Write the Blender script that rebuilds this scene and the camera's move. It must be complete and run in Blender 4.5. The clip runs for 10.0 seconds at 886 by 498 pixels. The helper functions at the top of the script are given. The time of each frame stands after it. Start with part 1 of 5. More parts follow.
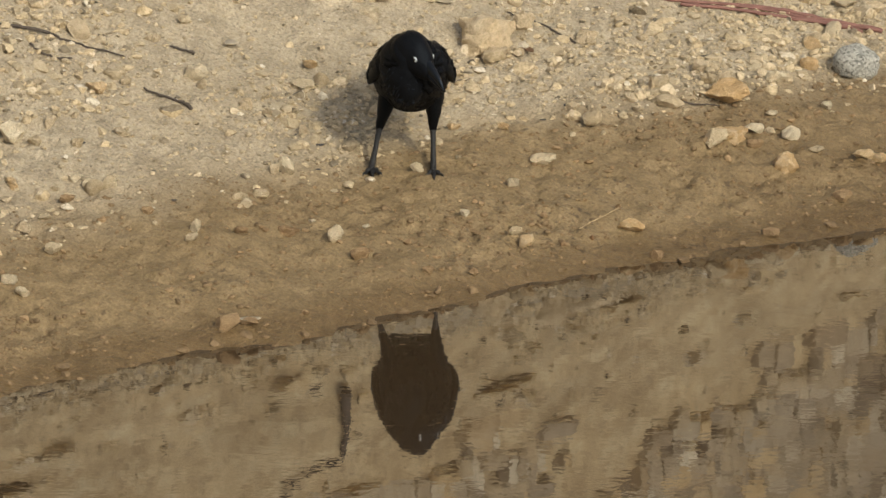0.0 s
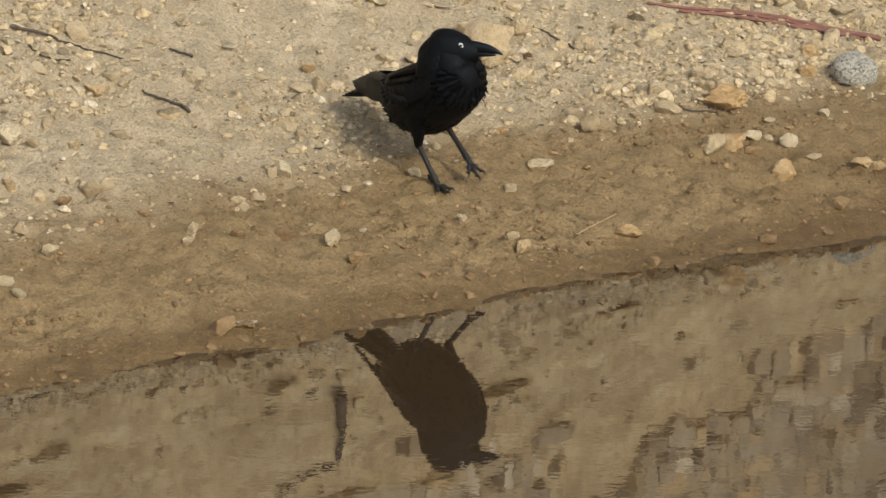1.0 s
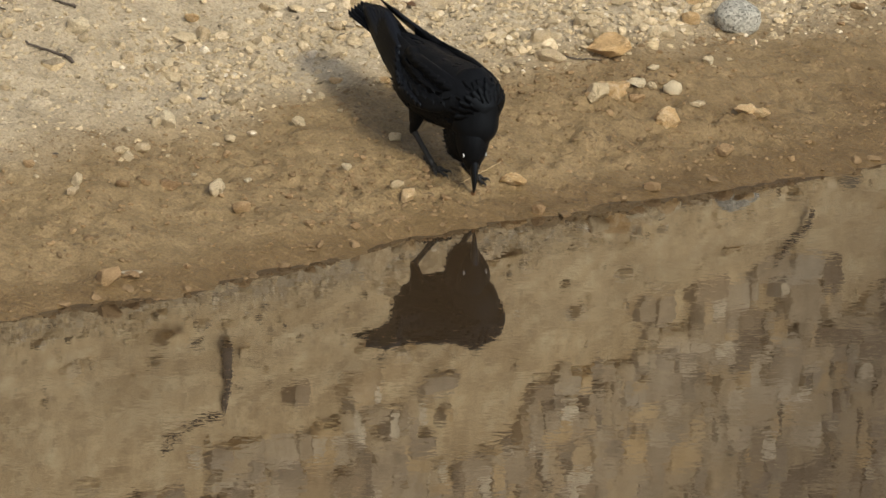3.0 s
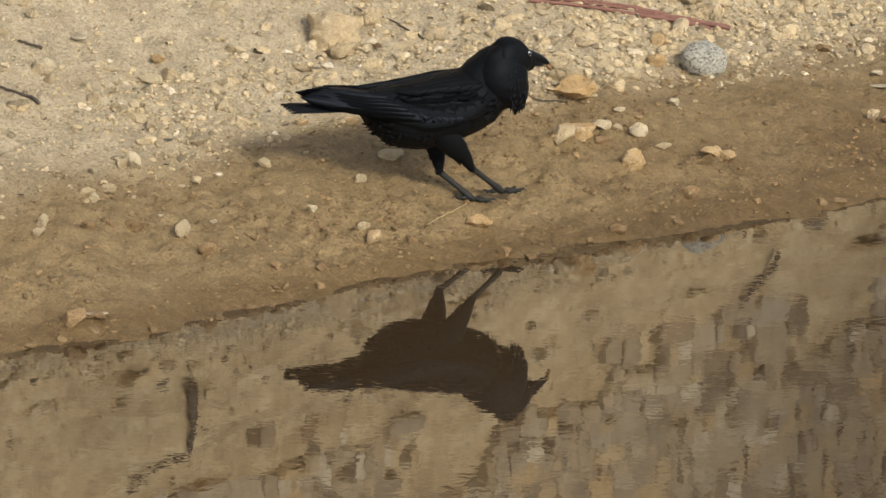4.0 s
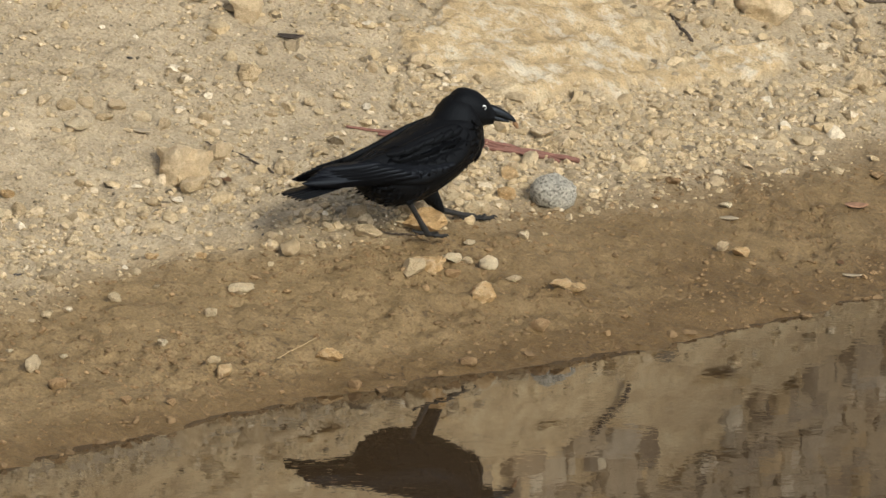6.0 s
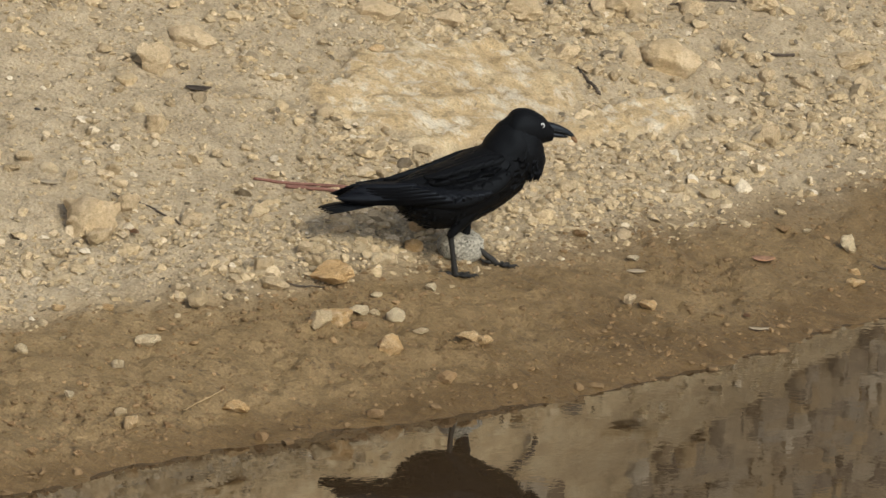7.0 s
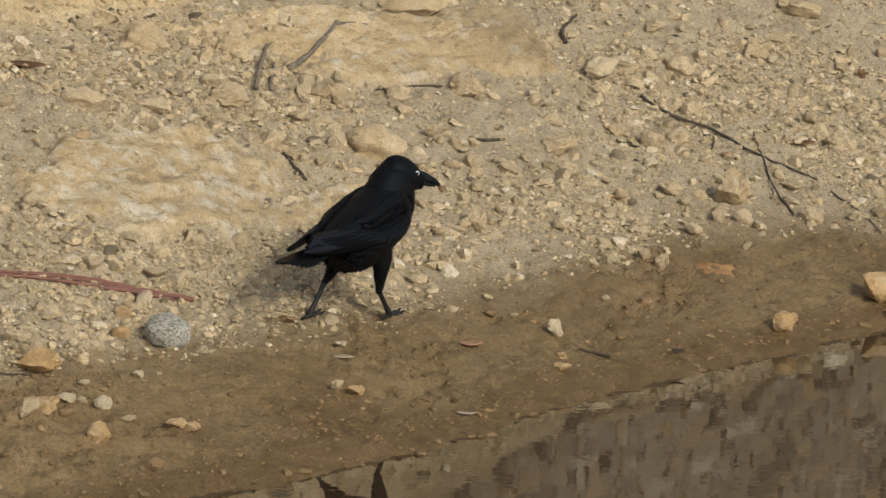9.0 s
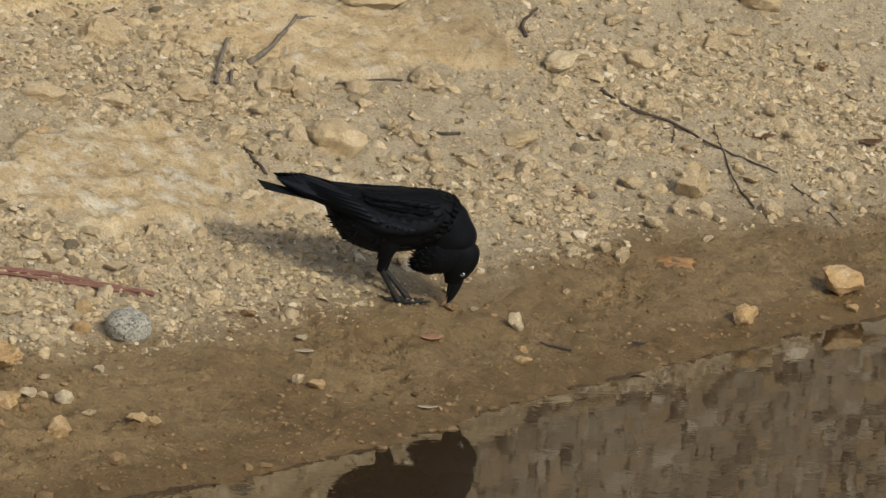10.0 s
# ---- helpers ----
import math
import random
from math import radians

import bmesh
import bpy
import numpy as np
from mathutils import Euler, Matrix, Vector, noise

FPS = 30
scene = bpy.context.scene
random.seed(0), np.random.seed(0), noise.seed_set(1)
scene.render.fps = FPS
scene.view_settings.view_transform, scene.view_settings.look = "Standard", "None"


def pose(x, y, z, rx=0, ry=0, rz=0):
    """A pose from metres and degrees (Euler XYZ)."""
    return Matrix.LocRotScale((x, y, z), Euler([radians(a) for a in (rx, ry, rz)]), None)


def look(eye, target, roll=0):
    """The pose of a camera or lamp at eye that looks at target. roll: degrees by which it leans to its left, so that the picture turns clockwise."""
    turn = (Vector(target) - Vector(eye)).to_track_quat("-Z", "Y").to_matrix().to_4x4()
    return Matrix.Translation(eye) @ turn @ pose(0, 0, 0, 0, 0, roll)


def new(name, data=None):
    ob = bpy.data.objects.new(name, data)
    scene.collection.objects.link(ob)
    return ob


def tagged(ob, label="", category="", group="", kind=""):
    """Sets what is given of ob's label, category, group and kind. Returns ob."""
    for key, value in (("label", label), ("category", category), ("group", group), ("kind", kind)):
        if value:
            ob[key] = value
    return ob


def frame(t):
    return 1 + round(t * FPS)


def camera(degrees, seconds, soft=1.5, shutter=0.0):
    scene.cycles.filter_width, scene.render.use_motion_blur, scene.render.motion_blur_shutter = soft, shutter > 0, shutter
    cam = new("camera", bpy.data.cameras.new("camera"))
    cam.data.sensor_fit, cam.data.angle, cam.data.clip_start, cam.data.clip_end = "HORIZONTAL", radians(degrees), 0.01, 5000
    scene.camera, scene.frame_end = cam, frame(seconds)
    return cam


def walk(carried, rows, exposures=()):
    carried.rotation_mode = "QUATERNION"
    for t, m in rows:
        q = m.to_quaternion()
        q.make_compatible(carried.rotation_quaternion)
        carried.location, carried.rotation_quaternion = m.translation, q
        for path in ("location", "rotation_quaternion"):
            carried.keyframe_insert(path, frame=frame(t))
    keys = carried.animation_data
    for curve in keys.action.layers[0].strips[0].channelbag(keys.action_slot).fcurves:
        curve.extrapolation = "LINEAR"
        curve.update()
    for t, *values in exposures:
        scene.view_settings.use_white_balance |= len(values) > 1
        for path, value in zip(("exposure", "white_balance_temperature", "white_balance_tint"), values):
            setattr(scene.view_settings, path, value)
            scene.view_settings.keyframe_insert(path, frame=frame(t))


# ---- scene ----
# ---- camera: a long lens that pans from one stand on the far shore ----
cam = camera(8.5, 10.0, soft=1.5, shutter=0.08)
EYE = (0.0, -11.003, 2.878)
PAN = [  # seconds, yaw, pitch, roll
    (0.0, 0.0, -14.75, -0.6), (0.5, -0.043, -14.674, -0.459), (1.0, -0.03, -14.705, -0.185), (1.5, -0.116, -14.843, -0.213),
    (2.0, -0.387, -15.111, -0.413), (2.5, -0.807, -15.307, -0.413), (3.8, -1.495, -14.862, 0.008), (4.0, -1.515, -14.8, -0.048),
    (4.5, -1.679, -14.559, -0.067), (5.0, -2.221, -14.214, -0.043), (5.5, -2.652, -13.852, -0.149), (5.7, -2.811, -13.694, -0.038),
    (6.8, -3.604, -13.15, 0.313), (7.0, -3.912, -13.01, 0.451), (7.4, -4.755, -12.795, 0.589), (7.5, -4.891, -12.762, 0.674),
    (8.0, -5.783, -12.485, 0.723), (8.5, -6.439, -12.26, 0.738), (9.0, -6.788, -12.158, 0.675), (9.5, -6.933, -12.195, 0.692),
    (10.0, -7.177, -12.213, 0.647),
]
walk(cam, [(t, pose(*EYE, 90 + pitch, 0, yaw) @ pose(0, 0, 0, 0, 0, roll)) for t, yaw, pitch, roll in PAN],
     exposures=[(0.0, 0.04), (2.5, 0.09), (4.0, 0.18), (5.7, 0.11), (7.0, -0.08), (10.0, -0.28)])

# ---- sky and sun ----
SUN_FROM = Vector((0.50, -0.80, 0.62))
world = bpy.data.worlds.new("sky")
scene.world = world
world.use_nodes = True
wn = world.node_tree
sky = wn.nodes.new("ShaderNodeTexSky")
sky.sky_type, sky.sun_disc = "NISHITA", False
sky.sun_elevation = math.asin(SUN_FROM.normalized().z)
sky.sun_rotation = math.atan2(SUN_FROM.x, SUN_FROM.y)
sky.dust_density = 3.0
haze = wn.nodes.new("ShaderNodeHueSaturation")          # thin high haze bleaches the blue
haze.inputs["Saturation"].default_value = 0.5
wn.links.new(sky.outputs[0], haze.inputs["Color"])
wn.links.new(haze.outputs[0], wn.nodes["Background"].inputs[0])
wn.nodes["Background"].inputs[1].default_value = 0.15
sun = new("sun", bpy.data.lights.new("sun", "SUN"))
sun.data.energy, sun.data.angle, sun.data.color = 2.0, radians(8.0), (1.0, 0.915, 0.71)
sun.matrix_world = look(SUN_FROM * 20, (0, 0, 0))


# ---- the lie of the land: one height function for the whole bank ----
ANG = radians(35.7)                      # direction of the water's edge
CS, SN = math.cos(ANG), math.sin(ANG)
LATTICE = np.random.default_rng(7).random((256, 256))


def vnoise(x, y):
    """Smooth value noise, -1 to 1, of unit cell."""
    x, y = np.asarray(x, float), np.asarray(y, float)
    ix, iy = np.floor(x).astype(int), np.floor(y).astype(int)
    fx, fy = x - ix, y - iy
    fx, fy = fx * fx * (3 - 2 * fx), fy * fy * (3 - 2 * fy)
    a, b = LATTICE[ix & 255, iy & 255], LATTICE[(ix + 1) & 255, iy & 255]
    c, d = LATTICE[ix & 255, (iy + 1) & 255], LATTICE[(ix + 1) & 255, (iy + 1) & 255]
    return 2 * ((a + (b - a) * fx) * (1 - fy) + (c + (d - c) * fx) * fy) - 1


def to_sq(x, y):
    return x * CS + y * SN, -x * SN + y * CS


def to_xy(s, q):
    return s * CS - q * SN, s * SN + q * CS


def ramp(d, lo, hi):
    k = np.clip((d - lo) / (hi - lo), 0, 1)
    return k * k * (3 - 2 * k)


def shore(s):
    """Where the water's edge runs."""
    return (-0.38 - 0.075 * np.exp(-((s - 0.85) / 0.4) ** 2) - 0.055 * np.exp(-((s - 1.35) / 0.3) ** 2)
            - 0.04 * np.exp(-((s + 0.6) / 0.12) ** 2) + 0.06 * ramp(s, 1.6, 2.4)
            + 0.012 * vnoise(s * 3.1 + 40, s * 0 + 3.3) + 0.014 * vnoise(s * 8.0 + 11, s * 0 + 8.1) + 0.007 * vnoise(s * 23, s * 0 + 4.4))


_D = np.linspace(0, 12, 2401)
_SLOPE = 0.35 - 0.08 * ramp(_D, 0.08, 0.16) + 0.13 * ramp(_D, 0.42, 0.8) + 0.42 * ramp(_D, 1.58, 1.68) + 0.8 * ramp(_D, 2.12, 2.22) - 1.56 * ramp(_D, 2.95, 3.35)
_RISE = np.concatenate([[0], np.cumsum((_SLOPE[1:] + _SLOPE[:-1]) / 2 * (_D[1] - _D[0]))])


def wetness(s, d):
    """1 on the wet sand by the water, 0 on the dry gravel."""
    e = d + 0.085 * vnoise(s * 2.2, d * 2.5 + 5) + 0.035 * vnoise(s * 8, d * 8) + 0.02 * vnoise(s * 25, d * 25)
    return 1 - ramp(e, 0.35, 0.60)


def trampled(s, d):
    """1 where the wet sand is broken up by feet."""
    e = 0.75 * vnoise(s * 2.6 + 9, d * 5) + 0.5 * vnoise(s * 7, d * 11) + 0.7 * np.exp(-((s + 0.15) / 0.3) ** 2 - ((d - 0.2) / 0.12) ** 2) + 0.5 * np.exp(-((s - 1.5) / 0.5) ** 2 - ((d - 0.28) / 0.14) ** 2) + 0.35 * np.exp(-((s - 0.6) / 0.2) ** 2 - ((d - 0.2) / 0.08) ** 2) + 0.4 * np.exp(-((s + 0.9) / 0.3) ** 2 - ((d - 0.15) / 0.1) ** 2)
    return ramp(e, 0.0, 0.65)


def height(x, y):
    s, q = to_sq(np.asarray(x, float), np.asarray(y, float))
    d = q - shore(s)
    z = np.interp(d, _D, _RISE) + np.clip(d, None, 0) * 0.2
    z = np.maximum(z, -0.3)
    dry = ramp(d, 0.3, 0.7)
    z = z + 0.021 * np.exp(-((s - 0.62) / 0.36) ** 2) * ramp(d, 0.14, 0.42) * (1 - ramp(d, 0.5, 0.85))   # a low swell of the bank
    near = ramp(d, 0.0, 0.15)
    z = z + near * (0.010 * vnoise(s * 3.5, d * 4.5) + 0.006 * vnoise(s * 9 + 3, d * 9) + 0.004 * vnoise(s * 22, d * 22))
    z = z + near * (0.0035 + 0.002 * dry) * (vnoise(s * 48, d * 48) - 0.5 * np.abs(vnoise(s * 70, d * 70)))
    mud = (1 - dry) * near * (0.45 + 0.55 * trampled(s, d))
    z = z + mud * (0.009 * vnoise(s * 30, d * 36) - 0.012 * np.abs(vnoise(s * 48, d * 48)) + 0.004 * vnoise(s * 62 + 7, d * 62))
    z = z + 0.002 * vnoise(s * 14, d * 14) + (1 - ramp(np.abs(d), 0.02, 0.10)) * (0.004 * vnoise(s * 17 + 3, d * 17) + 0.004 * vnoise(s * 41, d * 41))
    up = ramp(d, 1.57, 1.70)                                # ledges of bedrock above the gravel
    z = z + up * (0.016 * vnoise(s * 1.7, d * 7.5) + 0.009 * vnoise(s * 4.1, d * 15) + 0.006 * vnoise(s * 13, d * 20) + 0.004 * vnoise(s * 31, d * 44))
    bed = 0.5 * vnoise(s * 0.9 + 7, d * 3.2)
    z = z + up * 0.014 * (np.floor((d + 0.06 * bed) * 9) / 9 + ramp(np.mod((d + 0.06 * bed) * 9, 1), 0.75, 1.0) / 9 - d) * 8
    z = z + ramp(-d, 5.2, 7.5) * 0.85                       # the near shore, where the onlooker stands
    z = z + 0.3 * np.clip(np.abs(s - 1) - 9, 0, 6)          # the pool closes at its ends
    return z


# ---- materials ----
def material(name):
    m = bpy.data.materials.new(name)
    m.use_nodes = True
    nt = m.node_tree
    return m, nt, nt.nodes["Principled BSDF"]


def node(nt, kind, **values):
    n = nt.nodes.new(kind)
    for key, v in values.items():
        n.inputs[key].default_value = v
    return n


def coords(nt, scale=(1, 1, 1), kind="Object"):
    tc = nt.nodes.new("ShaderNodeTexCoord")
    mp = nt.nodes.new("ShaderNodeMapping")
    mp.inputs["Scale"].default_value = scale
    nt.links.new(tc.outputs[kind], mp.inputs["Vector"])
    return mp.outputs["Vector"]


def noise_node(nt, vec, scale, detail=4.0, rough=0.55):
    n = node(nt, "ShaderNodeTexNoise", Scale=scale, Detail=detail, Roughness=rough)
    nt.links.new(vec, n.inputs["Vector"])
    return n.outputs["Fac"]


def ramp_node(nt, fac, stops):
    r = nt.nodes.new("ShaderNodeValToRGB")
    el = r.color_ramp.elements
    while len(el) < len(stops):
        el.new(0.5)
    for e, (p, c) in zip(el, stops):
        e.position, e.color = p, (*c, 1)
    nt.links.new(fac, r.inputs["Fac"])
    return r.outputs["Color"]


def mix(nt, fac, a, b, blend="MIX"):
    n = nt.nodes.new("ShaderNodeMix")
    n.data_type, n.blend_type = "RGBA", blend
    for sock, v in ((n.inputs["Factor"], fac), (n.inputs["A"], a), (n.inputs["B"], b)):
        if hasattr(v, "is_linked"):
            nt.links.new(v, sock)
        elif isinstance(v, tuple):
            sock.default_value = (*v, 1)
        else:
            sock.default_value = v
    return n.outputs["Result"]


def math_node(nt, op, a, b=0.0):
    n = nt.nodes.new("ShaderNodeMath")
    n.operation = op
    for sock, v in zip(n.inputs, (a, b)):
        if hasattr(v, "is_linked"):
            nt.links.new(v, sock)
        else:
            sock.default_value = v
    return n.outputs[0]


def bump(nt, bsdf, height_out, distance, strength=1.0):
    b = node(nt, "ShaderNodeBump", Strength=strength, Distance=distance)
    nt.links.new(height_out, b.inputs["Height"])
    nt.links.new(b.outputs["Normal"], bsdf.inputs["Normal"])


def grey_end(nt, v, col):
    """Towards the far end of the pool the rock turns a dull grey-brown."""
    dot = nt.nodes.new("ShaderNodeVectorMath")
    dot.operation = "DOT_PRODUCT"
    nt.links.new(v, dot.inputs[0])
    dot.inputs[1].default_value = (CS / 4, SN / 4, 0)
    wob = math_node(nt, "ADD", dot.outputs["Value"], math_node(nt, "MULTIPLY", noise_node(nt, v, 3.0, 3), 0.12))
    return mix(nt, ramp_node(nt, wob, [(0.66, (0, 0, 0)), (0.86, (1, 1, 1))]), col, mix(nt, 1.0, col, (0.56, 0.56, 0.57), "MULTIPLY"))


def ground_material():
    m, nt, p = material("bank_earth")
    v = coords(nt)
    big, mid, fine = noise_node(nt, v, 3.0), noise_node(nt, v, 16.0, 5), noise_node(nt, v, 110.0, 6, 0.7)
    grit = nt.nodes.new("ShaderNodeTexVoronoi")
    grit.inputs["Scale"].default_value = 190.0
    nt.links.new(v, grit.inputs["Vector"])
    dry = ramp_node(nt, mid, [(0.25, (0.315, 0.256, 0.166)), (0.5, (0.445, 0.367, 0.246)), (0.75, (0.55, 0.46, 0.315))])
    dry = mix(nt, math_node(nt, "MULTIPLY", ramp_node(nt, fine, [(0.42, (0, 0, 0)), (0.68, (1, 1, 1))]), 0.55), dry, (0.60, 0.52, 0.40))
    cell = nt.nodes.new("ShaderNodeSeparateColor")
    nt.links.new(grit.outputs["Color"], cell.inputs[0])
    dry = mix(nt, math_node(nt, "MULTIPLY", ramp_node(nt, cell.outputs[0], [(0.84, (0, 0, 0)), (0.92, (1, 1, 1))]), 0.45), dry, (0.20, 0.165, 0.12))
    wet_c = ramp_node(nt, noise_node(nt, v, 20.0, 7, 0.68), [(0.28, (0.188, 0.134, 0.068)), (0.48, (0.276, 0.199, 0.101)), (0.75, (0.362, 0.268, 0.145))])
    wet_c = mix(nt, math_node(nt, "MULTIPLY", ramp_node(nt, fine, [(0.40, (1, 1, 1)), (0.52, (0, 0, 0))]), 0.45), wet_c, (0.15, 0.10, 0.052))
    specks = math_node(nt, "MULTIPLY", ramp_node(nt, noise_node(nt, v, 70.0, 3, 0.6), [(0.57, (0, 0, 0)), (0.64, (1, 1, 1))]), ramp_node(nt, noise_node(nt, v, 6.0, 3), [(0.42, (0, 0, 0)), (0.62, (1, 1, 1))]))
    wet_c = mix(nt, math_node(nt, "MULTIPLY", specks, 0.75), wet_c, (0.085, 0.058, 0.034))
    at = nt.nodes.new("ShaderNodeAttribute")
    at.attribute_name = "wet"
    rock = nt.nodes.new("ShaderNodeAttribute")
    rock.attribute_name = "rock"
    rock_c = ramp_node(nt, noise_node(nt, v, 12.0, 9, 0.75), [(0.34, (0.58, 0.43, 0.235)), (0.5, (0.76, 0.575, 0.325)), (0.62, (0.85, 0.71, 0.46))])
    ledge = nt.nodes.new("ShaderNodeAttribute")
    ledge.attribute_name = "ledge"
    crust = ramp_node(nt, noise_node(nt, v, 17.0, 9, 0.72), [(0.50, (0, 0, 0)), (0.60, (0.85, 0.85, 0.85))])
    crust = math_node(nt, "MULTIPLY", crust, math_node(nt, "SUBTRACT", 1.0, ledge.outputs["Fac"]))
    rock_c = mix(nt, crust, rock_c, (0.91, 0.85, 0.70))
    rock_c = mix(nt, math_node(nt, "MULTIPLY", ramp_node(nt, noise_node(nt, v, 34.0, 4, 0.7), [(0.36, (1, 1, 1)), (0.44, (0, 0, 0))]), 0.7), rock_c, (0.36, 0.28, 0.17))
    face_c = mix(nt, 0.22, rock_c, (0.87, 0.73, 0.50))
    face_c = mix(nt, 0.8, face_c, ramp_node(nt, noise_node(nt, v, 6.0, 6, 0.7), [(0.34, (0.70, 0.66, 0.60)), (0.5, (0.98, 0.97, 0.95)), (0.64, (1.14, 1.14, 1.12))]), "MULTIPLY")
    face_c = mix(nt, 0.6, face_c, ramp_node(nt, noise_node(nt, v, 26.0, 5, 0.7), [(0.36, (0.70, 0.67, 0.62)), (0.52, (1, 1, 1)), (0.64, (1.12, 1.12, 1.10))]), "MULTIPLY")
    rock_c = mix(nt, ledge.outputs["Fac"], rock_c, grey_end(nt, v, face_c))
    dry = mix(nt, math_node(nt, "MULTIPLY", rock.outputs["Fac"], 0.85), dry, rock_c)
    wf = at.outputs["Fac"]
    soak_tone = nt.nodes.new("ShaderNodeAttribute")
    soak_tone.attribute_name = "soak_tone"
    wet_c = mix(nt, soak_tone.outputs["Fac"], wet_c, mix(nt, 1.0, wet_c, (0.63, 0.575, 0.50), "MULTIPLY"))
    col = mix(nt, wf, dry, wet_c)
    col = mix(nt, 0.35, col, ramp_node(nt, big, [(0.3, (0.62, 0.60, 0.57)), (0.7, (1.0, 1.0, 1.0))]), "MULTIPLY")
    col = mix(nt, 0.75, col, ramp_node(nt, noise_node(nt, v, 210.0, 4, 0.8), [(0.37, (0.58, 0.56, 0.53)), (0.50, (0.92, 0.92, 0.92)), (0.66, (1.12, 1.12, 1.10))]), "MULTIPLY")
    nt.links.new(col, p.inputs["Base Color"])
    nt.links.new(math_node(nt, "SUBTRACT", math_node(nt, "SUBTRACT", 0.92, math_node(nt, "MULTIPLY", wf, 0.32)), math_node(nt, "MULTIPLY", soak_tone.outputs["Fac"], math_node(nt, "MULTIPLY", wf, 0.16))), p.inputs["Roughness"])
    p.inputs["Specular IOR Level"].default_value = 0.3
    lumps = nt.nodes.new("ShaderNodeTexVoronoi")
    lumps.inputs["Scale"].default_value = 85.0
    nt.links.new(v, lumps.inputs["Vector"])
    lump = math_node(nt, "MULTIPLY", lumps.outputs["Distance"], math_node(nt, "SUBTRACT", math_node(nt, "MULTIPLY", wf, 0.2), 0.6))
    calm = math_node(nt, "SUBTRACT", 1.0, math_node(nt, "MULTIPLY", wf, 0.36))
    h = math_node(nt, "ADD", lump, math_node(nt, "MULTIPLY", calm, math_node(nt, "ADD", math_node(nt, "MULTIPLY", grit.outputs["Distance"], -0.6), fine)))
    h = math_node(nt, "ADD", h, math_node(nt, "MULTIPLY", noise_node(nt, v, 45.0, 8, 0.8), math_node(nt, "MULTIPLY", rock.outputs["Fac"], 2.6)))
    h = math_node(nt, "ADD", h, math_node(nt, "MULTIPLY", noise_node(nt, v, 60.0, 5, 0.65), math_node(nt, "MULTIPLY", calm, 1.3)))
    bump(nt, p, h, 0.0036, 1.0)
    return m


def stone_material(name, dark, light, stain, seed, unit=True):
    """Weathered stone; each stone takes its own tone."""
    m, nt, p = material(name)
    v = coords(nt)
    info, geo = nt.nodes.new("ShaderNodeObjectInfo"), nt.nodes.new("ShaderNodeNewGeometry")
    rnd = math_node(nt, "FRACT", math_node(nt, "ADD", info.outputs["Random"], geo.outputs["Random Per Island"]))
    add = nt.nodes.new("ShaderNodeVectorMath")
    nt.links.new(v, add.inputs[0])
    place = nt.nodes.new("ShaderNodeVectorMath")
    place.operation = "MULTIPLY"
    nt.links.new(info.outputs["Location"], place.inputs[0])
    place.inputs[1].default_value = (31.0, 17.0, 5.0) if unit else (0, 0, 0)
    nt.links.new(place.outputs[0], add.inputs[1])
    n1, n2 = noise_node(nt, add.outputs[0], 1.1 if unit else 22.0, 6, 0.65), noise_node(nt, add.outputs[0], 5.0 if unit else 140.0, 6, 0.75)
    base = mix(nt, rnd, dark, light)
    col = mix(nt, math_node(nt, "MULTIPLY", ramp_node(nt, n1, [(0.48, (0, 0, 0)), (0.66, (1, 1, 1))]), 0.55), base, stain)
    col = mix(nt, 0.42, col, ramp_node(nt, n2, [(0.34, (0.56, 0.50, 0.41)), (0.56, (1, 1, 1))]), "MULTIPLY")
    col = mix(nt, 0.6, col, ramp_node(nt, noise_node(nt, add.outputs[0], 15.0 if unit else 380.0, 5, 0.8), [(0.38, (0.66, 0.62, 0.55)), (0.50, (1, 1, 1)), (0.62, (1.14, 1.14, 1.12))]), "MULTIPLY")
    nt.links.new(col, p.inputs["Base Color"])
    p.inputs["Roughness"].default_value = 0.85
    p.inputs["Specular IOR Level"].default_value = 0.3
    bump(nt, p, math_node(nt, "ADD", n1, math_node(nt, "MULTIPLY", n2, 0.8)), 0.012 if unit else 0.005, 1.0)
    return m


def gravel_material():
    """Small broken stones: mostly pale yellowish tan, some white, some dark."""
    m, nt, p = material("gravel")
    v = coords(nt)
    geo = nt.nodes.new("ShaderNodeNewGeometry")
    tone = ramp_node(nt, geo.outputs["Random Per Island"], [(0.0, (0.16, 0.135, 0.10)), (0.07, (0.33, 0.27, 0.18)), (0.30, (0.53, 0.43, 0.275)), (0.62, (0.65, 0.52, 0.325)), (0.90, (0.69, 0.575, 0.40)), (1.0, (0.78, 0.71, 0.57))])
    col = mix(nt, 0.82, tone, ramp_node(nt, noise_node(nt, v, 130.0, 5, 0.7), [(0.34, (0.55, 0.51, 0.45)), (0.56, (1, 1, 1))]), "MULTIPLY")
    nt.links.new(col, p.inputs["Base Color"])
    p.inputs["Roughness"].default_value = 0.9
    p.inputs["Specular IOR Level"].default_value = 0.3
    bump(nt, p, noise_node(nt, v, 150.0, 5, 0.7), 0.005, 1.0)
    return m


